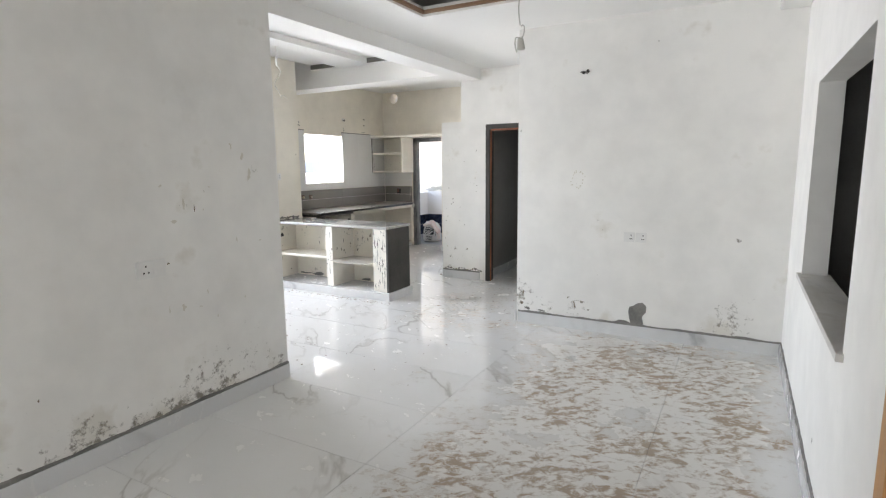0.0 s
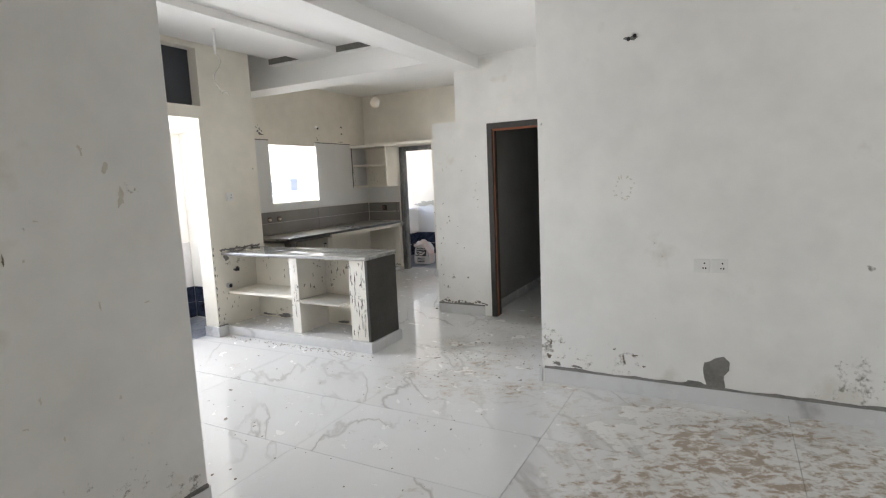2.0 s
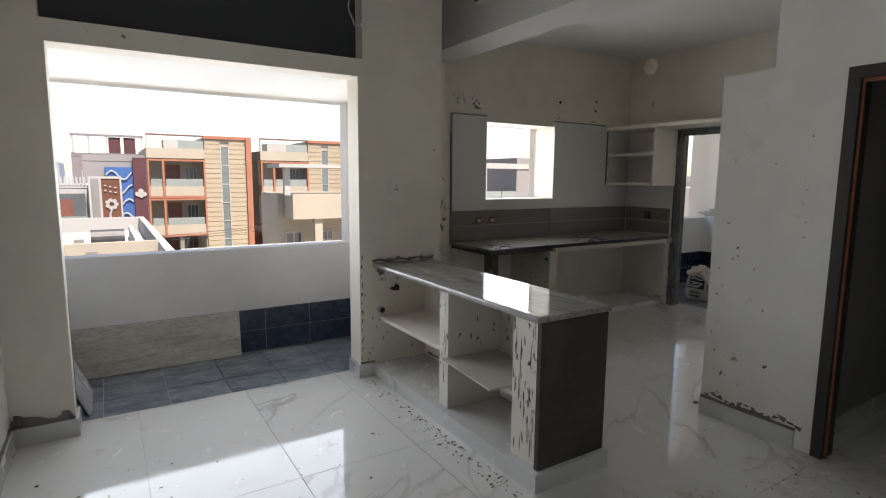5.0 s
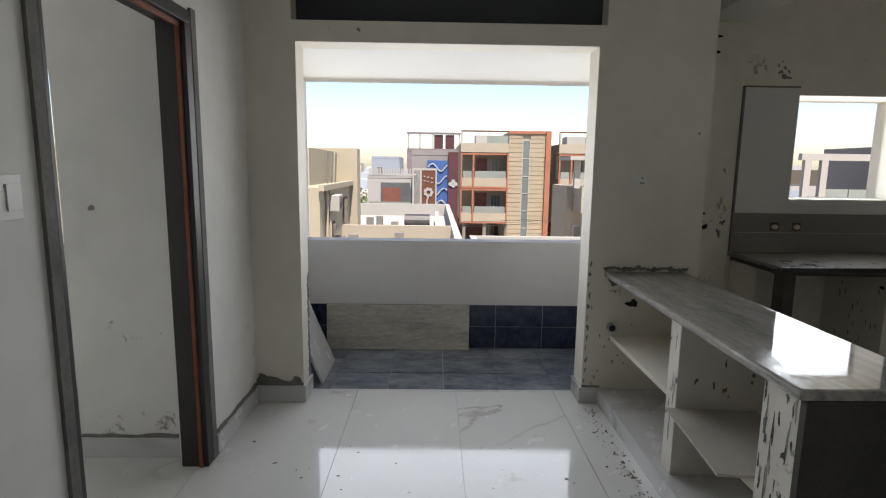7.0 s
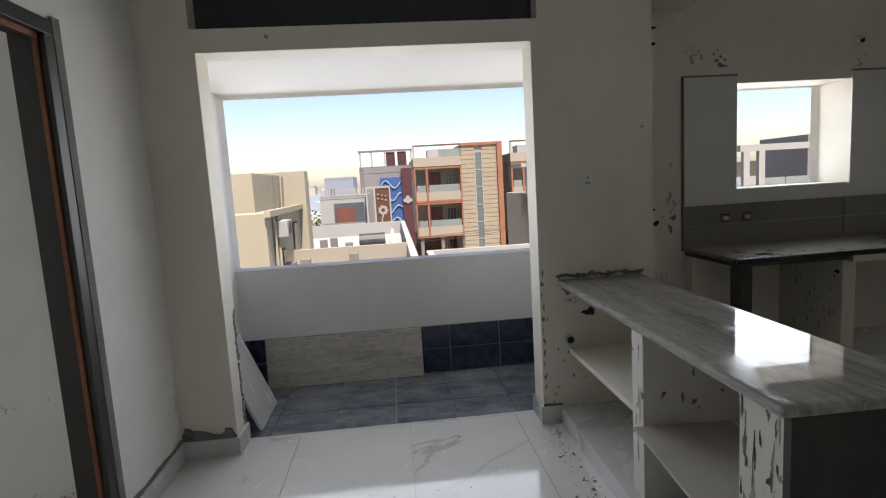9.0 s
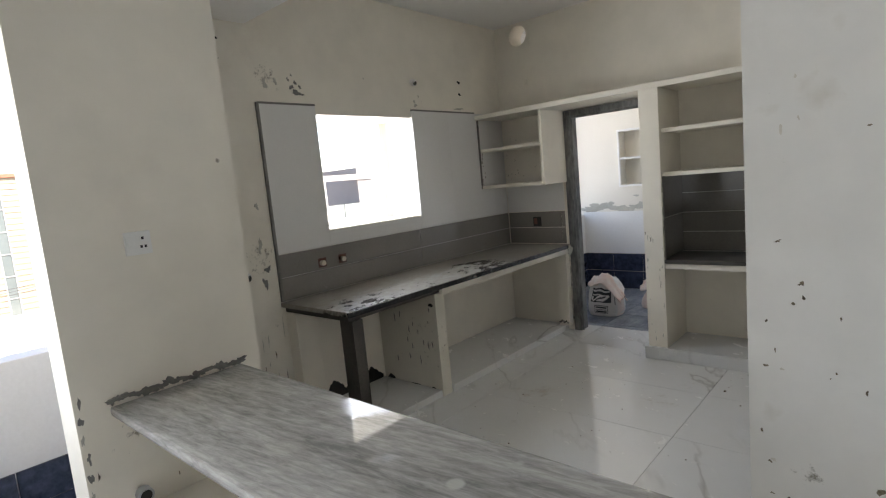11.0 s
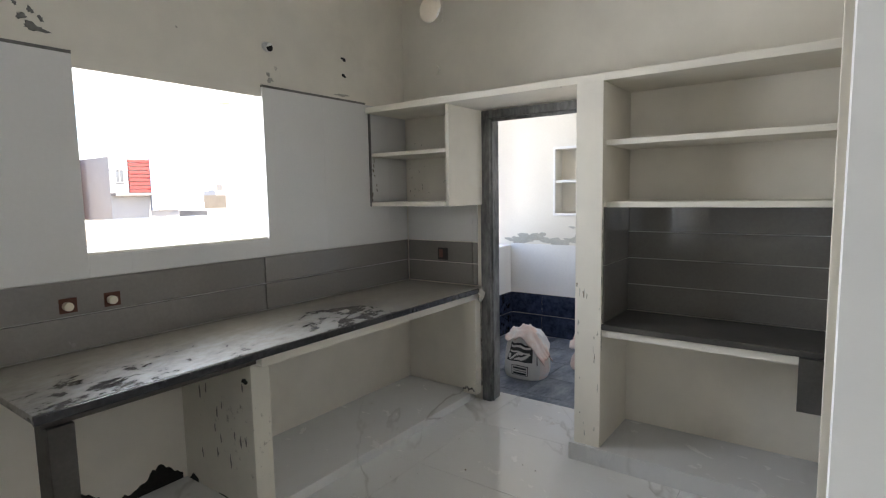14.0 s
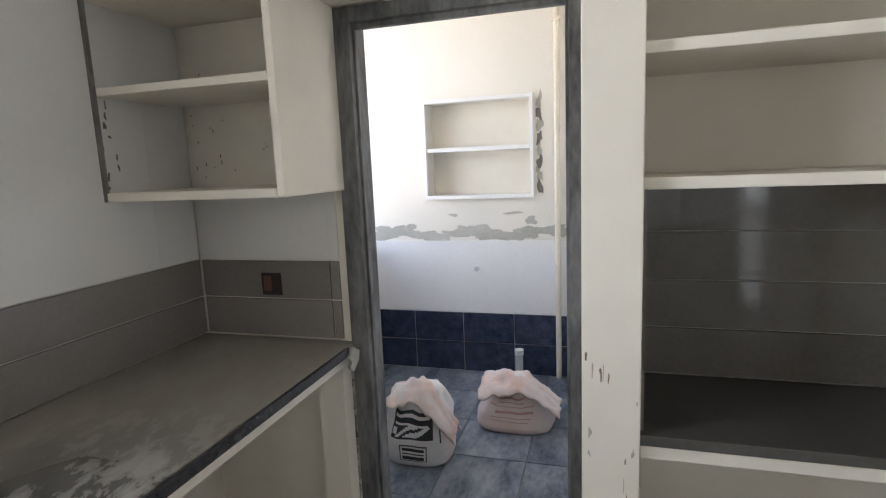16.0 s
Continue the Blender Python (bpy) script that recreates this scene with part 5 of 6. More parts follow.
# hand marks and chips on the pier beside the kitchen
for k, (a, z, w, h) in enumerate(((-3.13, 1.62, 0.02, 0.05), (-3.08, 1.65, 0.012, 0.03), (-3.1, 1.03, 0.025, 0.02), (-3.07, 1.05, 0.02, 0.03), (-3.2, 0.55, 0.015, 0.03), (-2.9, 0.75, 0.02, 0.03), (-2.72, 1.28, 0.03, 0.012), (-2.72, 1.2, 0.03, 0.014), (-2.86, 0.42, 0.04, 0.05), (-2.74, 1.38, 0.05, 0.03), (-3.12, 0.3, 0.03, 0.06), (-2.98, 0.8, 0.012, 0.02))):
    patch(wd, "chip", "y", 6.55, -1, a, z, w * 0.7, h * 0.7, putty_faint if k in (0, 1, 9) else chip_brown, 0.002, 220 + k, 0.5, 9)

cs = bpy.data.objects["wall_shelf"]
rnd = random.Random(9)
for k in range(16):
    patch(wkn, "grime_speck", "y", 9.05, -1, rnd.uniform(-5.93, -5.72), rnd.uniform(1.5, 2.0), rnd.uniform(0.004, 0.010), rnd.uniform(0.005, 0.02), chip_brown, 0.002, 400 + k, 0.5, 7)
for k in range(9):
    patch(wk, "grime_speck", "x", -5.955, 1, rnd.uniform(8.645, 8.70), 1.48 + k * 0.035, rnd.uniform(0.008, 0.02), rnd.uniform(0.01, 0.04), chip_brown, 0.002, 420 + k, 0.6, 8)
for k, (a, z, w, h) in enumerate(((2.05, 1.33, 0.03, 0.09), (2.12, 1.30, 0.012, 0.07), (1.98, 1.24, 0.06, 0.03), (2.55, 1.5, 0.05, 0.08), (2.5, 1.62, 0.03, 0.06), (2.0, 0.72, 0.04, 0.09), (1.2, 0.45, 0.015, 0.02), (1.92, 1.0, 0.018, 0.02))):
    patch(wh2, "smear", "x", -2.49, 1, a, z, w, h, putty_faint if k in (0, 2, 3, 4, 5) else chip_brown, 0.002, 440 + k, 0.7, 12)
for k, (a, z, w, h) in enumerate(((-0.93, 0.23, 0.03, 0.07), (-0.86, 0.27, 0.05, 0.03), (-0.99, 0.30, 0.03, 0.03), (-0.80, 0.2, 0.04, 0.03), (-1.44, 0.3, 0.03, 0.06), (-1.46, 0.2, 0.05, 0.05))):
    patch(ws, "mould_patch", "y", 4.935, -1, a, z, w, h, chip_brown, 0.002, 460 + k, 0.8, 14)

# ---- kitchen wall fittings ----
for k, (y0, y1, z0, z1) in enumerate(((6.335, 6.352, 0.85, 2.16), (6.35, 6.785, 2.150, 2.163), (7.75, 8.60, 2.150, 2.163))):
    part("cement_edge", cuboid(-5.972, -5.953, y0, y1, z0, z1), cement, wk, "dark cement edge of the tiling")
for y, z, r in ((7.80, 2.39, 0.022), (6.10, 1.07, 0.028)):
    p = thing("pipe_stub", (-5.97, y, z), "capped pipe end sticking out of the kitchen wall", "pipe stub")
    part("body", cylinder(bmesh.new(), (-5.975, y, z), (-5.94, y + 0.005, z - 0.012), r * 1.2, seg=14), plastic_white, p)
    part("bore", cylinder(bmesh.new(), (-5.94, y + 0.005, z - 0.012), (-5.937, y + 0.005, z - 0.012), r, seg=14), black, p)
for k, (y, z, w, h) in enumerate(((8.42, 2.43, 0.05, 0.03), (8.42, 2.32, 0.05, 0.025), (6.115, 2.53, 0.05, 0.03), (6.11, 2.41, 0.05, 0.03), (6.105, 1.155, 0.05, 0.02))):
    patch(wk, "box_slot", "x", -5.97, 1, y, z, w, h, black, 0.003, 240 + k, 0.3)
for k, (y, z, w, h) in enumerate(((6.42, 2.28, 0.05, 0.07), (6.5, 2.3, 0.04, 0.05), (6.66, 2.235, 0.13, 0.045), (6.62, 2.27, 0.05, 0.04), (6.60, 2.32, 0.02, 0.03), (6.655, 2.30, 0.03, 0.035), (6.63, 2.35, 0.018, 0.02), (6.69, 2.275, 0.03, 0.03), (7.82, 2.2, 0.06, 0.035), (7.81, 2.23, 0.025, 0.04), (8.4, 2.19, 0.2, 0.02), (6.24, 1.0, 0.05, 0.1), (6.27, 1.08, 0.05, 0.06), (6.24, 1.25, 0.03, 0.12), (6.25, 1.5, 0.03, 0.05))):
    patch(wk, "cement_smear", "x", -5.97, 1, y, z, w, h, cement if k in (2, 3, 4, 5, 6, 7, 11, 12) else cement_light, 0.003, 260 + k, 0.6)
for y in (6.69, 6.87):
    t = thing("tap_point", (-5.95, y, 1.058), "plugged water point in a square cut in the tiles", "tap point", "water points above the worktop")
    part("cut", cuboid(-5.956, -5.9535, y - 0.035, y + 0.035, 1.025, 1.09), brown_wall, t)
    part("plug", cylinder(bmesh.new(), (-5.954, y - 0.006, 1.056), (-5.925, y - 0.006, 1.056), 0.019, seg=14), pvc_cream, t)
t = thing("socket_box", (-5.615, 9.04, 1.068), "empty dark electrical box cut into the grey tiles", "socket box")
part("box", cuboid(-5.66, -5.57, 9.0345, 9.0375, 1.023, 1.113), black, t)
part("rim", cuboid(-5.65, -5.615, 9.033, 9.0345, 1.04, 1.10), brown_door, t)
knob = thing("round_cap", (-5.66, 9.05, 2.42), "round white ceiling-hook cap on the kitchen wall", "cap")
part("disc", cylinder(bmesh.new(), (-5.66, 9.052, 2.42), (-5.66, 9.035, 2.42), 0.035, seg=20), paint_kitchen, knob)
# round vent sleeve through the north wall
ring = bmesh.new()
N, cx, cz, r0 = 32, -5.70, 2.862, 0.096
for y in (9.046, 9.252):
    loops = []
    for rr in (r0, None):
        row = []
        for k in range(N):
            a = 2 * math.pi * k / N
            if rr is None:
                s = 0.11 / max(abs(math.cos(a)), abs(math.sin(a)))
            else:
                s = rr
            row.append(ring.verts.new((cx + s * math.cos(a), y, cz + s * math.sin(a))))
        loops.append(row)
    for k in range(N):
        ring.faces.new((loops[0][k], loops[0][(k + 1) % N], loops[1][(k + 1) % N], loops[1][k]))
    if y < 9.1:
        inner = loops[0]
    else:
        for k in range(N):
            ring.faces.new((inner[k], inner[(k + 1) % N], loops[0][(k + 1) % N], loops[0][k]))
vent = part("vent_sleeve", ring, paint_kitchen, wkn, "round vent hole through the wall")
# breaks below the worktop
rnd_b = random.Random(31)
bm = bmesh.new()
ridge = []
for k in range(45):
    y = 6.545 + k * 0.0137
    top = 0.085 + 0.095 * math.exp(-((y - 6.68) / 0.075) ** 2) + 0.08 * math.exp(-((y - 7.03) / 0.07) ** 2) + rnd_b.uniform(-0.008, 0.012)
    ridge.append([bm.verts.new((-5.97 + d, y, z)) for d, z in ((-0.002, 0.045), (0.004, 0.045), (0.004, top - 0.006), (-0.002, top))])
for p, q in zip(ridge, ridge[1:]):
    for k in range(4):
        bm.faces.new((p[k], p[(k + 1) % 4], q[(k + 1) % 4], q[k]))
bm.faces.new(ridge[0])
bm.faces.new(ridge[-1])
part("wall_break", bm, black, wk, "dark ragged break along the foot of the wall")
kp = bpy.data.objects["kitchen_worktop"]
for k, (x, z, w, h) in enumerate(((-5.90, 0.05, 0.10, 0.09), (-5.62, 0.03, 0.2, 0.04), (-5.42, 0.03, 0.1, 0.05), (-5.40, 0.68, 0.05, 0.04))):
    patch(kp, "plaster_break", "y", 7.17, -1, x, z, w, h, black, 0.004, 310 + k, 0.45)
for k in range(14):
    patch(kp, "splash", "y", 7.17, -1, rnd.uniform(-5.8, -5.4), rnd.uniform(0.2, 0.65), 0.014, rnd.uniform(0.04, 0.1), cement, 0.002, 320 + k, 0.5, 7)
drain = thing("drain_pipe", (-5.72, 6.72, 0.05), "dark open drain pipe end on the plinth under the worktop", "pipe")
part("pipe", cylinder(bmesh.new(), (-5.72, 6.72, 0.045), (-5.72, 6.72, 0.13), 0.05, seg=18, caps=False), granite_raw, drain)
part("bore", cylinder(bmesh.new(), (-5.72, 6.72, 0.045), (-5.72, 6.72, 0.07), 0.045, seg=18), black, drain)

rnd = random.Random(58)
for k in range(13):
    h = rnd.uniform(0.04, 0.2)
    patch(wk, "drip", "x", -5.97, 1, rnd.uniform(6.02, 6.34), rnd.uniform(0.25, 0.8), rnd.uniform(0.004, 0.012), h, chip_brown if k % 2 else cement_light, 0.0016, 700 + k, 0.6, 12)
for k in range(20):
    patch(wkn, "cement_smear", "y", 9.05, -1, -5.296 + rnd.uniform(-0.012, 0.012), 0.12 + k * 0.036, 0.035, rnd.uniform(0.04, 0.09), cement_light if k % 3 else cement, 0.004, 740 + k, 0.6, 12)
patch(kp, "cement_blob", "x", -5.255, 1, 8.99, 0.79, 0.12, 0.10, cement_light, 0.012, 770, 0.4, 14, "cement lump at the worktop's end")
for k in range(7):
    patch(kp, "plaster_break", "y", 8.97, -1, -5.395 + k * 0.014, 0.085 + 0.006 * (k % 3), 0.02, 0.03, black if k % 2 else cement, 0.003, 780 + k, 0.6, 10)
sn = bpy.data.objects["shelf_niche"]
for k in range(18):
    patch(sn, "scratch", "y", 8.58, -1, rnd.uniform(-4.38, -4.245), rnd.choice((rnd.uniform(0.15, 0.7), rnd.uniform(0.7, 1.1))), rnd.uniform(0.004, 0.012), rnd.uniform(0.01, 0.07), cement_light if k % 3 else chip_brown, 0.0016, 800 + k, 0.6, 10)
for k in range(10):
    patch(sn, "cement_smear", "x", -4.238, 1, 8.588 + 0.004 * (k % 2), 0.70 + k * 0.08, 0.012, 0.09, cement_light if k % 2 else cement, 0.0016, 830 + k, 0.6, 10)
for k in range(9):
    patch(wkn, "cement_smear", "y", 9.05, -1, -5.2 + k * 0.09, 2.089, 0.11, 0.012, cement_light, 0.003, 850 + k, 0.5, 12)
# cement left on the reveal and the wall round the balcony opening
for k in range(16):
    patch(ww, "cement_smear", "y", 3.10, 1, -5.10 + 0.006 * (k % 3), 0.12 + k * 0.044, 0.05, 0.075, cement, 0.003, 870 + k, 0.5, 12)
for k in range(11):
    patch(wh2, "smudge", "x", -2.49, 1, rnd.uniform(1.9, 2.62), rnd.uniform(0.5, 1.75), rnd.uniform(0.01, 0.035), rnd.uniform(0.01, 0.05), putty_faint, 0.0014, 900 + k, 0.75, 12)
for k in range(26):
    patch(wd, "smudge", "y", 6.55, -1, rnd.uniform(-3.2, -2.62), rnd.choice((rnd.uniform(0.12, 0.5), rnd.uniform(0.5, 1.8))), rnd.uniform(0.006, 0.022), rnd.uniform(0.008, 0.03), putty_faint if k % 2 else chip_brown, 0.0014, 930 + k, 0.75, 11)
for k in range(14):
    patch(wd, "plaster_break", "y", 6.55, -1, -3.2 + k * 0.042, 0.135 + 0.012 * math.sin(k * 1.3), 0.05, 0.022 + 0.014 * (k % 3), cement if k % 2 else chip_brown, 0.004, 960 + k, 0.6, 12)

# ---- utility balcony ----
wu = bpy.data.objects["wall_utility_north"]
# band of rough cement left along the head of the tiled part
rnd = random.Random(64)
for k in range(26):
    patch(wu, "cement_smear", "y", 10.9, -1, -6.0 + k * 0.057, 0.995 + 0.05 * math.sin(k * 0.35) ** 2 + rnd.uniform(0, 0.015), rnd.uniform(0.18, 0.34), rnd.uniform(0.05, 0.10), cement_light, 0.003 + 0.0004 * (k % 7), 500 + k, 0.5, 18)
for a, z, w, h in ((-4.92, 1.17, 0.16, 0.03), (-4.80, 1.12, 0.12, 0.07), (-5.35, 1.16, 0.1, 0.025)):
    patch(wu, "cement_smear", "y", 10.9, -1, a, z, w, h, cement_light, 0.005, 530, 0.4, 12)
nb = thing("niche_shelf", (-5.165, 10.95, 1.30), "white two-bay shelf set into the utility wall", "shelf")
part("board", cuboid(-5.528, -4.802, 10.88, 11.048, 1.605, 1.632, 0.002), paint_ext, nb)
for a, b, c, d in ((-5.553, -4.777, 1.94, 1.965), (-5.553, -4.777, 1.275, 1.30), (-5.553, -5.53, 1.30, 1.94), (-4.80, -4.777, 1.30, 1.94)):
    part("rim", cuboid(a, b, 10.872, 10.899, c, d, 0.003), paint_ext, nb)
for k in range(8):
    patch(wu, "cement_smear", "y", 10.9, -1, -4.74, 1.35 + k * 0.08, 0.05, 0.12, cement_light if k % 2 else cement, 0.004, 360 + k, 0.5)
part("lower_band", cuboid(-6.05, -4.385, 10.893, 10.902, 0.447, 0.975), paint_ext, wu, "smooth white band above the tiles")
tap = thing("tap_point", (-5.19, 10.89, 0.775), "small plugged water point on the white wall band", "tap point")
part("plug", cylinder(bmesh.new(), (-5.19, 10.895, 0.775), (-5.19, 10.86, 0.775), 0.018, seg=12), pvc, tap)
p = thing("wall_pipe", (-4.62, 10.87, 0), "stained cream plastic pipe running up the utility wall", "pipe")
part("pipe", cylinder(bmesh.new(), (-4.62, 10.872, 0), (-4.62, 10.872, 2.97), 0.019, seg=14), pvc_cream, p)
part("clip", cuboid(-4.646, -4.594, 10.85, 10.898, 2.4, 2.418), pvc_cream, p)
fs = thing("floor_pipe", (-4.885, 10.78, 0), "short grey capped pipe standing on the utility floor", "pipe")
part("pipe", cylinder(bmesh.new(), (-4.885, 10.78, 0), (-4.885, 10.78, 0.19), 0.026, seg=14), pvc, fs)
part("cap", cylinder(bmesh.new(), (-4.885, 10.78, 0.19), (-4.885, 10.78, 0.225), 0.031, seg=14), plastic_white, fs)

sack_white = surface("white_woven_sack", (0.74, 0.72, 0.70), (0.60, 0.58, 0.56), 5, 0.7, relief=0.5, grain=160)
sack_pink = surface("pink_stained_sack", (0.70, 0.50, 0.42), (0.74, 0.68, 0.64), 4, 0.7, relief=0.5, grain=160)
sack_lip = surface("stained_sack_mouth", (0.72, 0.69, 0.66), (0.66, 0.45, 0.38), 7, 0.7, relief=0.5, grain=120)
ink = surface("black_print", (0.02, 0.02, 0.022), (0.05, 0.05, 0.055), 12, 0.7, relief=0.1)
ink_red = surface("faded_red_print", (0.50, 0.24, 0.20), (0.56, 0.34, 0.30), 12, 0.7, relief=0.1)


def sack_point(cx, cy, w, d, h, lean, u, v, taper=0.12):
    """A point on a half-full sack: u round it (0 at the front, -y), v from the foot (0) to the mouth (1)."""
    a = 2 * math.pi * u - math.pi / 2
    e = 0.7
    sx = math.copysign(abs(math.cos(a)) ** e, math.cos(a))
    sy = math.copysign(abs(math.sin(a)) ** e, math.sin(a))
    full = 1.0 + 0.05 * math.sin(math.pi * min(v * 1.6, 1)) - taper * v - 0.30 * max(0, v - 0.72) / 0.28
    if v < 0.1:
        full *= 0.93 + 0.7 * v
    fold = noise.noise((sx * 1.7 + cx, sy * 1.7, v * 4)) * (0.03 + 0.09 * v)
    ripple = 0.010 * (0.4 + v) * math.sin(16 * u * math.pi + 5 * v)
    k = full + fold + ripple
    return Vector((cx + sx * w / 2 * k + lean * v * v, cy + sy * d / 2 * k, h * v + 0.05 * v * v * noise.noise((sx * 2.2, sy * 2.2, cx))))


def sack(name, cx, cy, w, d, h, lean, material, label, taper=0.12, droop=0.22):
    t = thing(name, (cx, cy, 0), label, "sack", "cement sacks on the utility balcony")
    bm = bmesh.new()
    nu, nv = 56, 26
    rows = [[bm.verts.new(sack_point(cx, cy, w, d, h, lean, i / nu, j / nv, taper)) for i in range(nu)] for j in range(nv + 1)]
    for j in range(nv):
        for i in range(nu):
            bm.faces.new((rows[j][i], rows[j][(i + 1) % nu], rows[j + 1][(i + 1) % nu], rows[j + 1][i]))
    bm.faces.new(rows[0])
    bm.faces.new(rows[-1])
    part("body", bm, material, t, smooth=True)

    def print_on(nm, u0, u1, v0, v1, mat, lift=0.003):
        b2 = bmesh.new()
        g = [[b2.verts.new(sack_point(cx, cy, w, d, h, lean, u0 + (u1 - u0) * i / 8, v0 + (v1 - v0) * j / 6, taper) + (sack_point(cx, cy, w, d, h, lean, u0 + (u1 - u0) * i / 8, v0 + (v1 - v0) * j / 6, taper) - Vector((cx, cy, h * 0.4))).normalized() * lift) for i in range(9)] for j in range(7)]
        for j in range(6):
            for i in range(8):
                b2.faces.new((g[j][i], g[j][i + 1], g[j + 1][i + 1], g[j + 1][i]))
        part(nm, b2, mat, t)

    # the empty upper part of the bag, folded over and hanging down on one side
    nk = bmesh.new()
    nu2, nv2 = 26, 18
    layers = []
    for lift in (0.0, 0.012):
        rows = []
        for j in range(nv2 + 1):
            row = []
            for i in range(nu2 + 1):
                f, g = i / nu2, j / nv2 - 0.5
                x = cx + lean + w * (-0.40 + 0.98 * f)
                wide = d * (0.72 - 0.30 * f) * (1 + 0.2 * noise.noise((f * 3, g * 2, cx)))
                y = cy - 0.03 + g * wide * 2 * 0.62 - 0.05 * f
                z = h * (0.97 + 0.17 * math.sin(math.pi * min(f * 1.15, 1)) * (1 - 2.2 * g * g)) - droop * max(0, f - 0.55) ** 1.3 * 2.0
                z += 0.030 * noise.noise((f * 7, g * 6, cx * 2)) + 0.014 * noise.noise((f * 17, g * 15, cy)) - 0.10 * abs(g) ** 2 * 2
                row.append(nk.verts.new((x + 0.012 * noise.noise((g * 9, f * 5, 2.0)), y, z + lift)))
            rows.append(row)
        layers.append(rows)
    for rows in layers:
        for j in range(nv2):
            for i in range(nu2):
                nk.faces.new((rows[j][i], rows[j][i + 1], rows[j + 1][i + 1], rows[j + 1][i]))
    low_rows, top_rows = layers
    for j in range(nv2):
        for i in (0, nu2):
            nk.faces.new((low_rows[j][i], low_rows[j + 1][i], top_rows[j + 1][i], top_rows[j][i]))
    for i in range(nu2):
        for j in (0, nv2):
            nk.faces.new((low_rows[j][i], low_rows[j][i + 1], top_rows[j][i + 1], top_rows[j][i]))
    part("neck", nk, sack_lip, t, "crumpled folded sack mouth, stained pink", smooth=True)
    return t, print_on


bag, stamp = sack("cement_sack", -5.26, 9.72, 0.36, 0.30, 0.37, 0.02, sack_white, "half-empty white woven cement sack with a black print, mouth folded over")
stamp("print_panel", -0.085, 0.085, 0.40, 0.78, ink)
stamp("print_bar", -0.07, 0.07, 0.69, 0.735, sack_white, 0.006)
stamp("print_bar", -0.07, 0.06, 0.585, 0.615, sack_white, 0.006)
for k in range(7):
    f = k / 6
    stamp("print_stroke", -0.02 + 0.055 * f, 0.012 + 0.055 * f, 0.43 + 0.022 * k, 0.453 + 0.022 * k, sack_white, 0.006)
    stamp("print_stroke", -0.055 + 0.05 * f, -0.035 + 0.05 * f, 0.43 + 0.022 * k, 0.453 + 0.022 * k, sack_white, 0.006)
stamp("print_shape", -0.075, -0.05, 0.46, 0.55, sack_white, 0.006)
stamp("print_panel", -0.035, 0.05, 0.10, 0.32, ink)
stamp("print_shape", -0.03, 0.045, 0.115, 0.305, sack_white, 0.005)
for v0, v1 in ((0.13, 0.175), (0.20, 0.215), (0.245, 0.285)):
    stamp("print_bar", -0.022, 0.037, v0, v1, ink, 0.007)
stamp("print_stroke", 0.125, 0.135, 0.35, 0.6, ink, 0.003)
stamp("stain", 0.16, 0.26, 0.02, 0.75, sack_pink, 0.002)
bag2, stamp2 = sack("cement_sack", -4.82, 10.17, 0.46, 0.34, 0.27, 0.0, sack_pink, "slumped pinkish cement sack with faded red print", taper=0.38, droop=0.12)
for v0, v1, u0, u1 in ((0.80, 0.815, -0.09, 0.09), (0.55, 0.565, -0.09, 0.09), (0.70, 0.735, -0.05, 0.05), (0.63, 0.65, -0.04, 0.04), (0.42, 0.47, -0.05, 0.08), (0.33, 0.345, -0.07, 0.06), (0.26, 0.275, -0.06, 0.05)):
    stamp2("print_bar", u0, u1, v0, v1, ink_red)
for u0, u1 in ((-0.093, -0.09), (0.09, 0.093)):
    stamp2("print_bar", u0, u1, 0.55, 0.815, ink_red)

# ---- stone slabs left on the balcony ----
slab = thing("stone_slab", (-5.94, 3.63, 0), "beige streaked stone slab leaning on its long edge against the tiled parapet", "stone slab")
bm = cuboid(-0.009, 0.009, -0.585, 0.585, 0, 0.372, 0.002)
bmesh.ops.transform(bm, matrix=pose(-5.918, 3.635, 0.003, 0, -4.5, 0), verts=bm.verts)
part("slab", bm, slab_stone, slab)
slab2 = thing("stone_slab", (-5.5, 3.05, 0), "narrow pale stone slab leaning against the balcony's side wall", "stone slab")
bm = cuboid(-0.22, 0.22, -0.009, 0.009, 0, 0.58, 0.002)
bmesh.ops.transform(bm, matrix=pose(-5.42, 3.16, 0.003, 22, 0, 0), verts=bm.verts)
part("slab", bm, skirting_stone, slab2)

# ---- hanging wires ----
hw = thing("hanging_lamp_wire", (-0.86, 3.25, 2.9), "bare grey lamp wire hanging from the ceiling tray with a holder", "hanging wire")
part("wire", tube([(-0.86 + 0.01 * math.sin(i * 1.1), 3.25 + 0.008 * math.cos(i * 1.3), HIGH - 0.02 - i * 0.055) for i in range(13)], 0.004, 6), wire_mat, hw)
part("loop", tube([(-0.86 + 0.03 * math.sin(i * 0.5), 3.25 + 0.02 * math.cos(i * 0.5), 2.38 - 0.012 * i + 0.02 * math.sin(i)) for i in range(12)], 0.004, 6), wire_mat, hw)
part("holder", cylinder(bmesh.new(), (-0.855, 3.25, 2.30), (-0.85, 3.25, 2.24), 0.018, 0.026, 12), wire_mat, hw)
dw = thing("hanging_conduit", (-4.22, 4.56, 2.87), "white conduit with a curled loose wire below the dining ceiling", "hanging wire")
part("conduit", cylinder(bmesh.new(), (-4.22, 4.56, 2.95), (-4.225, 4.56, 2.66), 0.011, seg=10), plastic_white, dw)
part("wire", tube([(-4.225 + 0.035 * math.sin(i * 0.55), 4.56 + 0.02 * math.sin(i * 0.4), 2.67 - i * 0.022) for i in range(16)], 0.004, 6), wire_mat, dw)
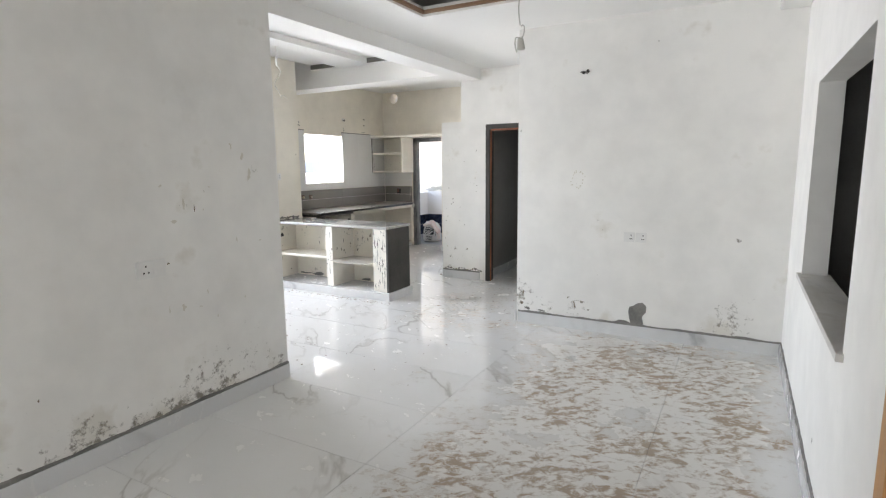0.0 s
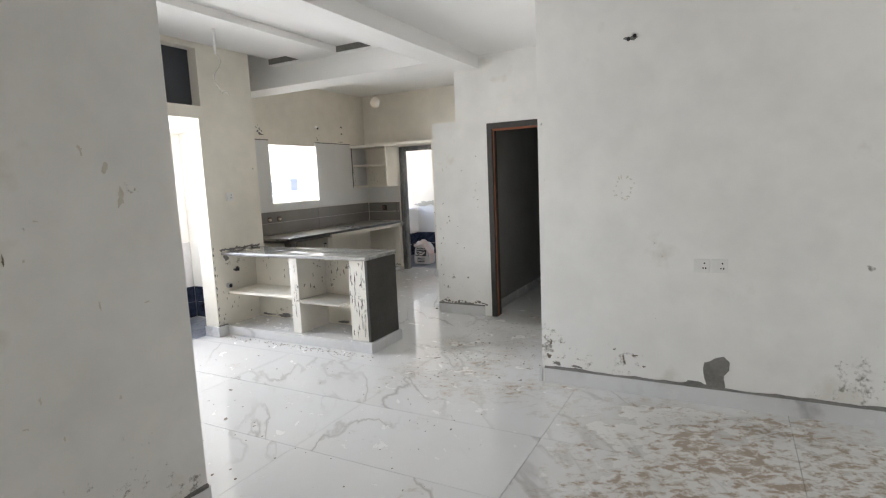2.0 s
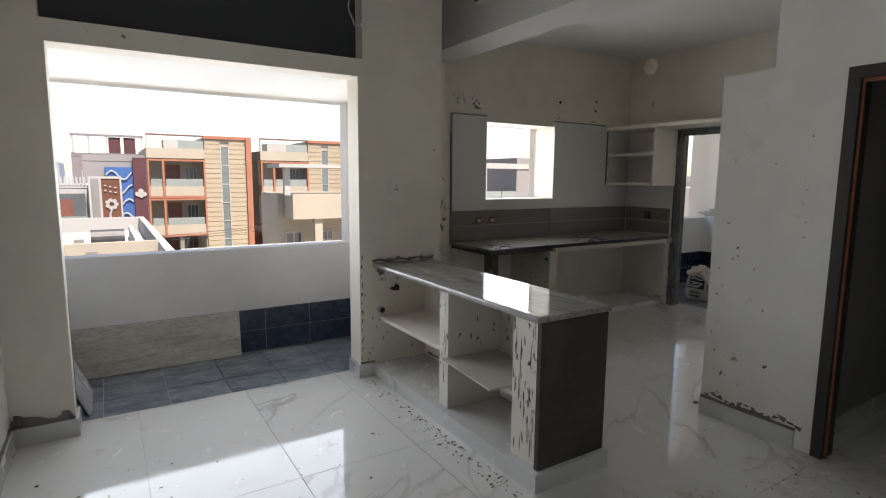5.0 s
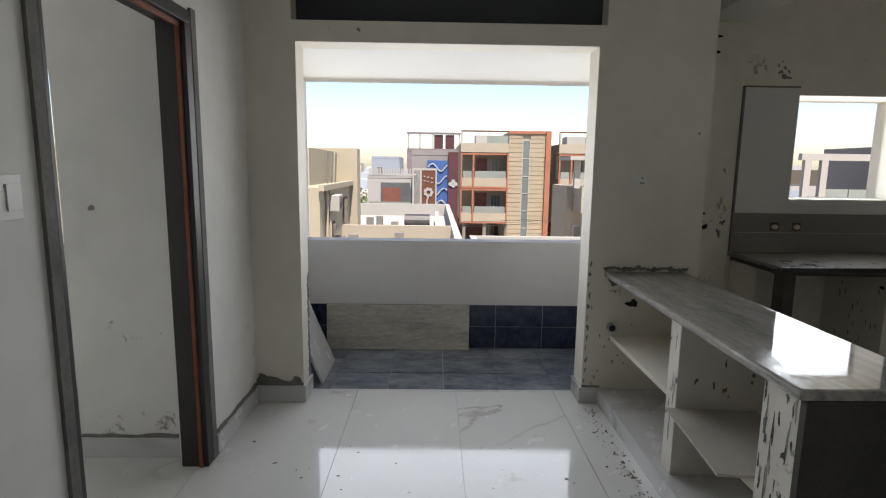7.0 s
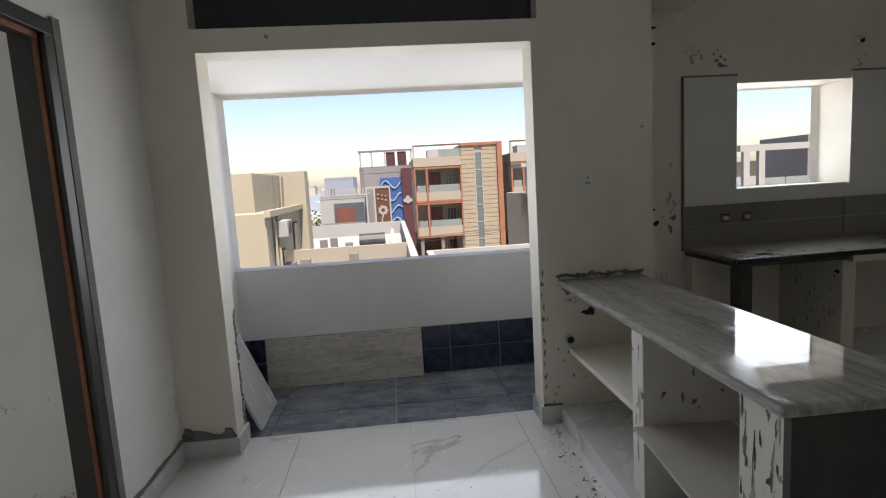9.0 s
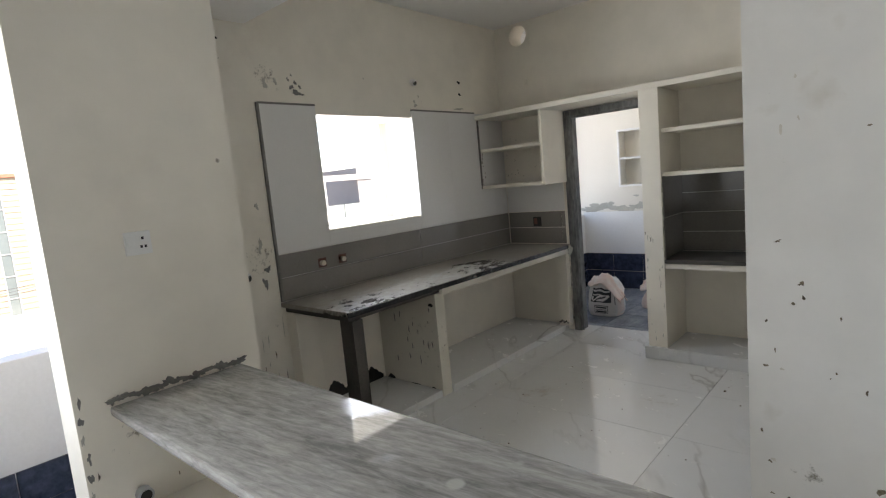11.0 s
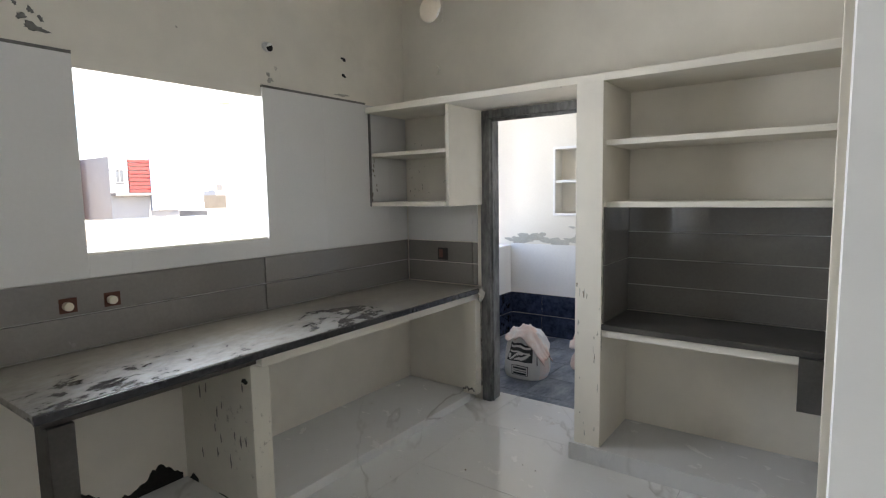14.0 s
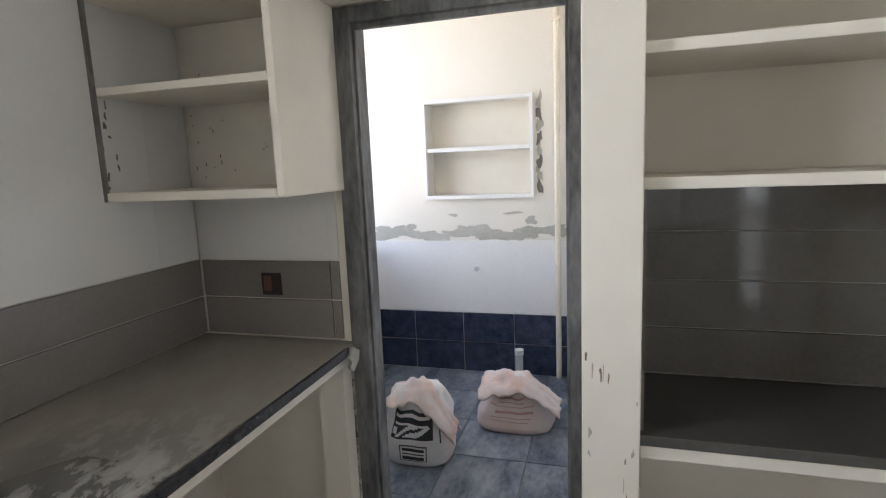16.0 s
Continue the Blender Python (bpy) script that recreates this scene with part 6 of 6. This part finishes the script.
part("wire_end", tube([(-4.20 + 0.012 * i, 4.57 + 0.006 * i, 2.33 - 0.004 * i * (i - 4)) for i in range(6)], 0.004, 6), wire_mat, dw)
# dark jamb edge of the hall's ceiling cornice
part("cornice_stub", cuboid(0.55, 0.738, 4.55, 4.93, 2.66, 2.78, 0.01), ceiling_paint, bpy.data.objects["ceiling_hall"])

# grit and chips swept along the floor edges
grit_mat = surface("brown_grit", (0.16, 0.12, 0.085), (0.30, 0.26, 0.21), 20, 0.9)
grit = bmesh.new()
rnd = random.Random(21)
for k in range(420):
    zone = rnd.random()
    if zone < 0.35:
        x, y = rnd.uniform(-4.85, -3.0), 4.94 - abs(rnd.gauss(0, 0.05))
    elif zone < 0.6:
        x, y = rnd.uniform(-2.6, -1.6), rnd.uniform(5.0, 6.4)
    elif zone < 0.8:
        x, y = rnd.uniform(-4.4, -1.5), rnd.uniform(2.9, 4.9)
    else:
        x, y = rnd.uniform(-5.2, -3.3), rnd.uniform(5.7, 8.8)
    r = abs(rnd.gauss(0, 0.0026)) + 0.001
    if rnd.random() < 0.02:
        r *= 2.5
    bmesh.ops.create_icosphere(grit, subdivisions=1, radius=r, matrix=Matrix.Translation((x, y, r * 0.4)) @ Matrix.Diagonal((1, rnd.uniform(0.6, 1.6), 0.6, 1)))
for k in range(330):
    zone = rnd.random()
    if zone < 0.6:
        x, y = rnd.uniform(-2.65, -1.55), rnd.uniform(4.6, 6.5)
    elif zone < 0.85:
        x, y = rnd.uniform(-4.85, -3.1), 4.95 - abs(rnd.gauss(0, 0.035))
    else:
        x, y = rnd.uniform(-4.2, -1.6), rnd.uniform(3.0, 4.6)
    r = rnd.uniform(0.003, 0.009) * (1.7 if rnd.random() < 0.12 else 1)
    bmesh.ops.create_icosphere(grit, subdivisions=1, radius=r, matrix=Matrix.Translation((x, y, 0.0012)) @ Matrix.Rotation(rnd.uniform(0, 3), 4, "Z") @ Matrix.Diagonal((1, rnd.uniform(0.4, 2.2), 0.18, 1)))
tagged(part("floor_grit", grit, grit_mat), "plaster crumbs and grit scattered over the marble floor", "grit", "", "stuff")

# ---- single tiles ----
def tile_grid(parent, name, x0, x1, y0, y1, w, d, ox, oy, thick, top, material, gap=0.003):
    """Square-edged floor tiles on a grid through (ox, oy); alike tiles share a mesh."""
    shared = {}
    i0, i1 = math.floor((x0 - ox) / w), math.ceil((x1 - ox) / w)
    j0, j1 = math.floor((y0 - oy) / d), math.ceil((y1 - oy) / d)
    for i in range(i0, i1):
        for j in range(j0, j1):
            a0, a1 = max(ox + i * w, x0), min(ox + (i + 1) * w, x1)
            c0, c1 = max(oy + j * d, y0), min(oy + (j + 1) * d, y1)
            if a1 - a0 < 0.03 or c1 - c0 < 0.03:
                continue
            key = (round(a1 - a0, 3), round(c1 - c0, 3))
            if key not in shared:
                bm = cuboid(-(a1 - a0) / 2 + gap / 2, (a1 - a0) / 2 - gap / 2, -(c1 - c0) / 2 + gap / 2, (c1 - c0) / 2 - gap / 2, -thick, 0.0)
                me = bpy.data.meshes.new(name)
                bmesh.ops.recalc_face_normals(bm, faces=bm.faces)
                bm.to_mesh(me)
                bm.free()
                me.materials.append(material)
                shared[key] = me
            ob = new(name, shared[key])
            ob.location = ((a0 + a1) / 2, (c0 + c1) / 2, top)
            ob.parent = parent


def wall_tiles(parent, name, axis, c, side, a0, a1, z0, z1, w, h, material, gap=0.003, thick=0.009, skip=()):
    """Wall tiles of w by h on the face at c that looks to side."""
    shared = {}
    off = ORIGIN[parent.name]
    for i in range(math.ceil((a1 - a0) / w - 1e-6)):
        for j in range(math.ceil((z1 - z0) / h - 1e-6)):
            p0, p1 = a0 + i * w, min(a0 + (i + 1) * w, a1)
            q0, q1 = z0 + j * h, min(z0 + (j + 1) * h, z1)
            pieces = [(p0, p1, q0, q1)]
            for s0, s1, t0, t1 in skip:
                cut = []
                for b0, b1, e0, e1 in pieces:
                    if b1 <= s0 or b0 >= s1 or e1 <= t0 or e0 >= t1:
                        cut.append((b0, b1, e0, e1))
                        continue
                    if b0 < s0:
                        cut.append((b0, s0, e0, e1))
                    if b1 > s1:
                        cut.append((s1, b1, e0, e1))
                    m0, m1 = max(b0, s0), min(b1, s1)
                    if e0 < t0:
                        cut.append((m0, m1, e0, t0))
                    if e1 > t1:
                        cut.append((m0, m1, t1, e1))
                pieces = cut
            for b0, b1, e0, e1 in pieces:
                u, v = b1 - b0 - gap, e1 - e0 - gap
                if u < 0.02 or v < 0.02:
                    continue
                key = (round(u, 3), round(v, 3))
                if key not in shared:
                    bm = cuboid(0, thick * side, -u / 2, u / 2, -v / 2, v / 2) if axis == "x" else cuboid(-u / 2, u / 2, 0, thick * side, -v / 2, v / 2)
                    me = bpy.data.meshes.new(name)
                    bmesh.ops.recalc_face_normals(bm, faces=bm.faces)
                    bm.to_mesh(me)
                    bm.free()
                    me.materials.append(material)
                    shared[key] = me
                ob = new(name, shared[key])
                mid_a, mid_z = (b0 + b1) / 2, (e0 + e1) / 2
                ob.location = (Vector((c, mid_a, mid_z)) if axis == "x" else Vector((mid_a, c, mid_z))) - off
                ob.parent = parent


kw = bpy.data.objects["wall_kitchen_west"]
kn = bpy.data.objects["wall_kitchen_north"]
backing = part("grout_bed", cuboid(-5.972, -5.964, 6.35, 9.048, 0.846, 1.165), grout, kw)
wall_tiles(kw, "wall_tile", "x", -5.964, 1, 6.35, 9.04, 0.848, 1.165, 1.36, 0.1585, tile_grey, gap=0.006)
wall_tiles(kw, "white_tile", "x", -5.970, 1, 6.35, 9.04, 1.168, 2.15, 0.62, 0.99, tile_white, gap=0.0006, thick=0.014, skip=((6.785, 7.75, 1.27, 2.2),))
wall_tiles(kn, "wall_tile", "y", 9.050, -1, -5.95, -5.31, 0.848, 1.165, 0.6, 0.1585, tile_grey, gap=0.006)
wall_tiles(kn, "white_tile", "y", 9.050, -1, -5.95, -5.31, 1.168, 1.435, 0.6, 0.3, tile_white, gap=0.0006)
part("grout_bed", cuboid(-4.238, -2.95, 9.036, 9.05, 0.797, 1.434), grout, kn)
wall_tiles(kn, "wall_tile", "y", 9.036, -1, -4.238, -2.95, 0.80, 1.434, 1.2, 0.1585, tile_dark, gap=0.005)
ng = bpy.data.objects["shelf_niche"]
wall_tiles(ng, "wall_tile", "x", -4.238, 1, 8.60, 9.02, 0.80, 1.434, 0.5, 0.317, tile_dark)
pb = bpy.data.objects["parapet_balcony"]
wall_tiles(pb, "wall_tile", "x", -5.97, 1, 2.88, 5.41, 0.005, 0.375, 0.39, 0.185, tile_navy, gap=0.004)
wall_tiles(bpy.data.objects["wall_pillar"], "wall_tile", "y", 5.42, -1, -5.96, -5.13, 0.005, 0.375, 0.39, 0.185, tile_navy, gap=0.004)
wall_tiles(bpy.data.objects["wall_balcony_south"], "wall_tile", "y", 2.88, 1, -5.96, -5.13, 0.005, 0.375, 0.39, 0.185, tile_navy, gap=0.004)
un = bpy.data.objects["wall_utility_north"]
wall_tiles(un, "wall_tile", "y", 10.9, -1, -6.058, -4.385, 0.0, 0.445, 0.375, 0.2225, tile_navy, gap=0.005)
wall_tiles(bpy.data.objects["parapet_utility"], "wall_tile", "x", -6.05, 1, 9.26, 10.89, 0.0, 0.445, 0.375, 0.2225, tile_navy, gap=0.005)

tile_grid(floor, "floor_tile", -5.12, 0.74, -4.6, 5.40, 1.28, 0.66, -3.81, 4.08, 0.012, 0.0, floor_stone, 0.0025)
tile_grid(floor, "floor_tile", -5.97, 0.3, 5.40, 9.245, 1.28, 0.66, -3.81, 4.08, 0.012, 0.0, floor_stone, 0.0025)
tile_grid(floor_balcony, "floor_tile", -5.97, -5.12, 2.88, 5.42, 0.30, 0.385, -5.12, 4.0, 0.014, -0.002, tile_slate, 0.006)
tile_grid(floor_utility, "floor_tile", -6.05, -4.38, 9.25, 10.9, 0.40, 0.40, -5.1, 9.74, 0.014, -0.002, tile_slate, 0.006)
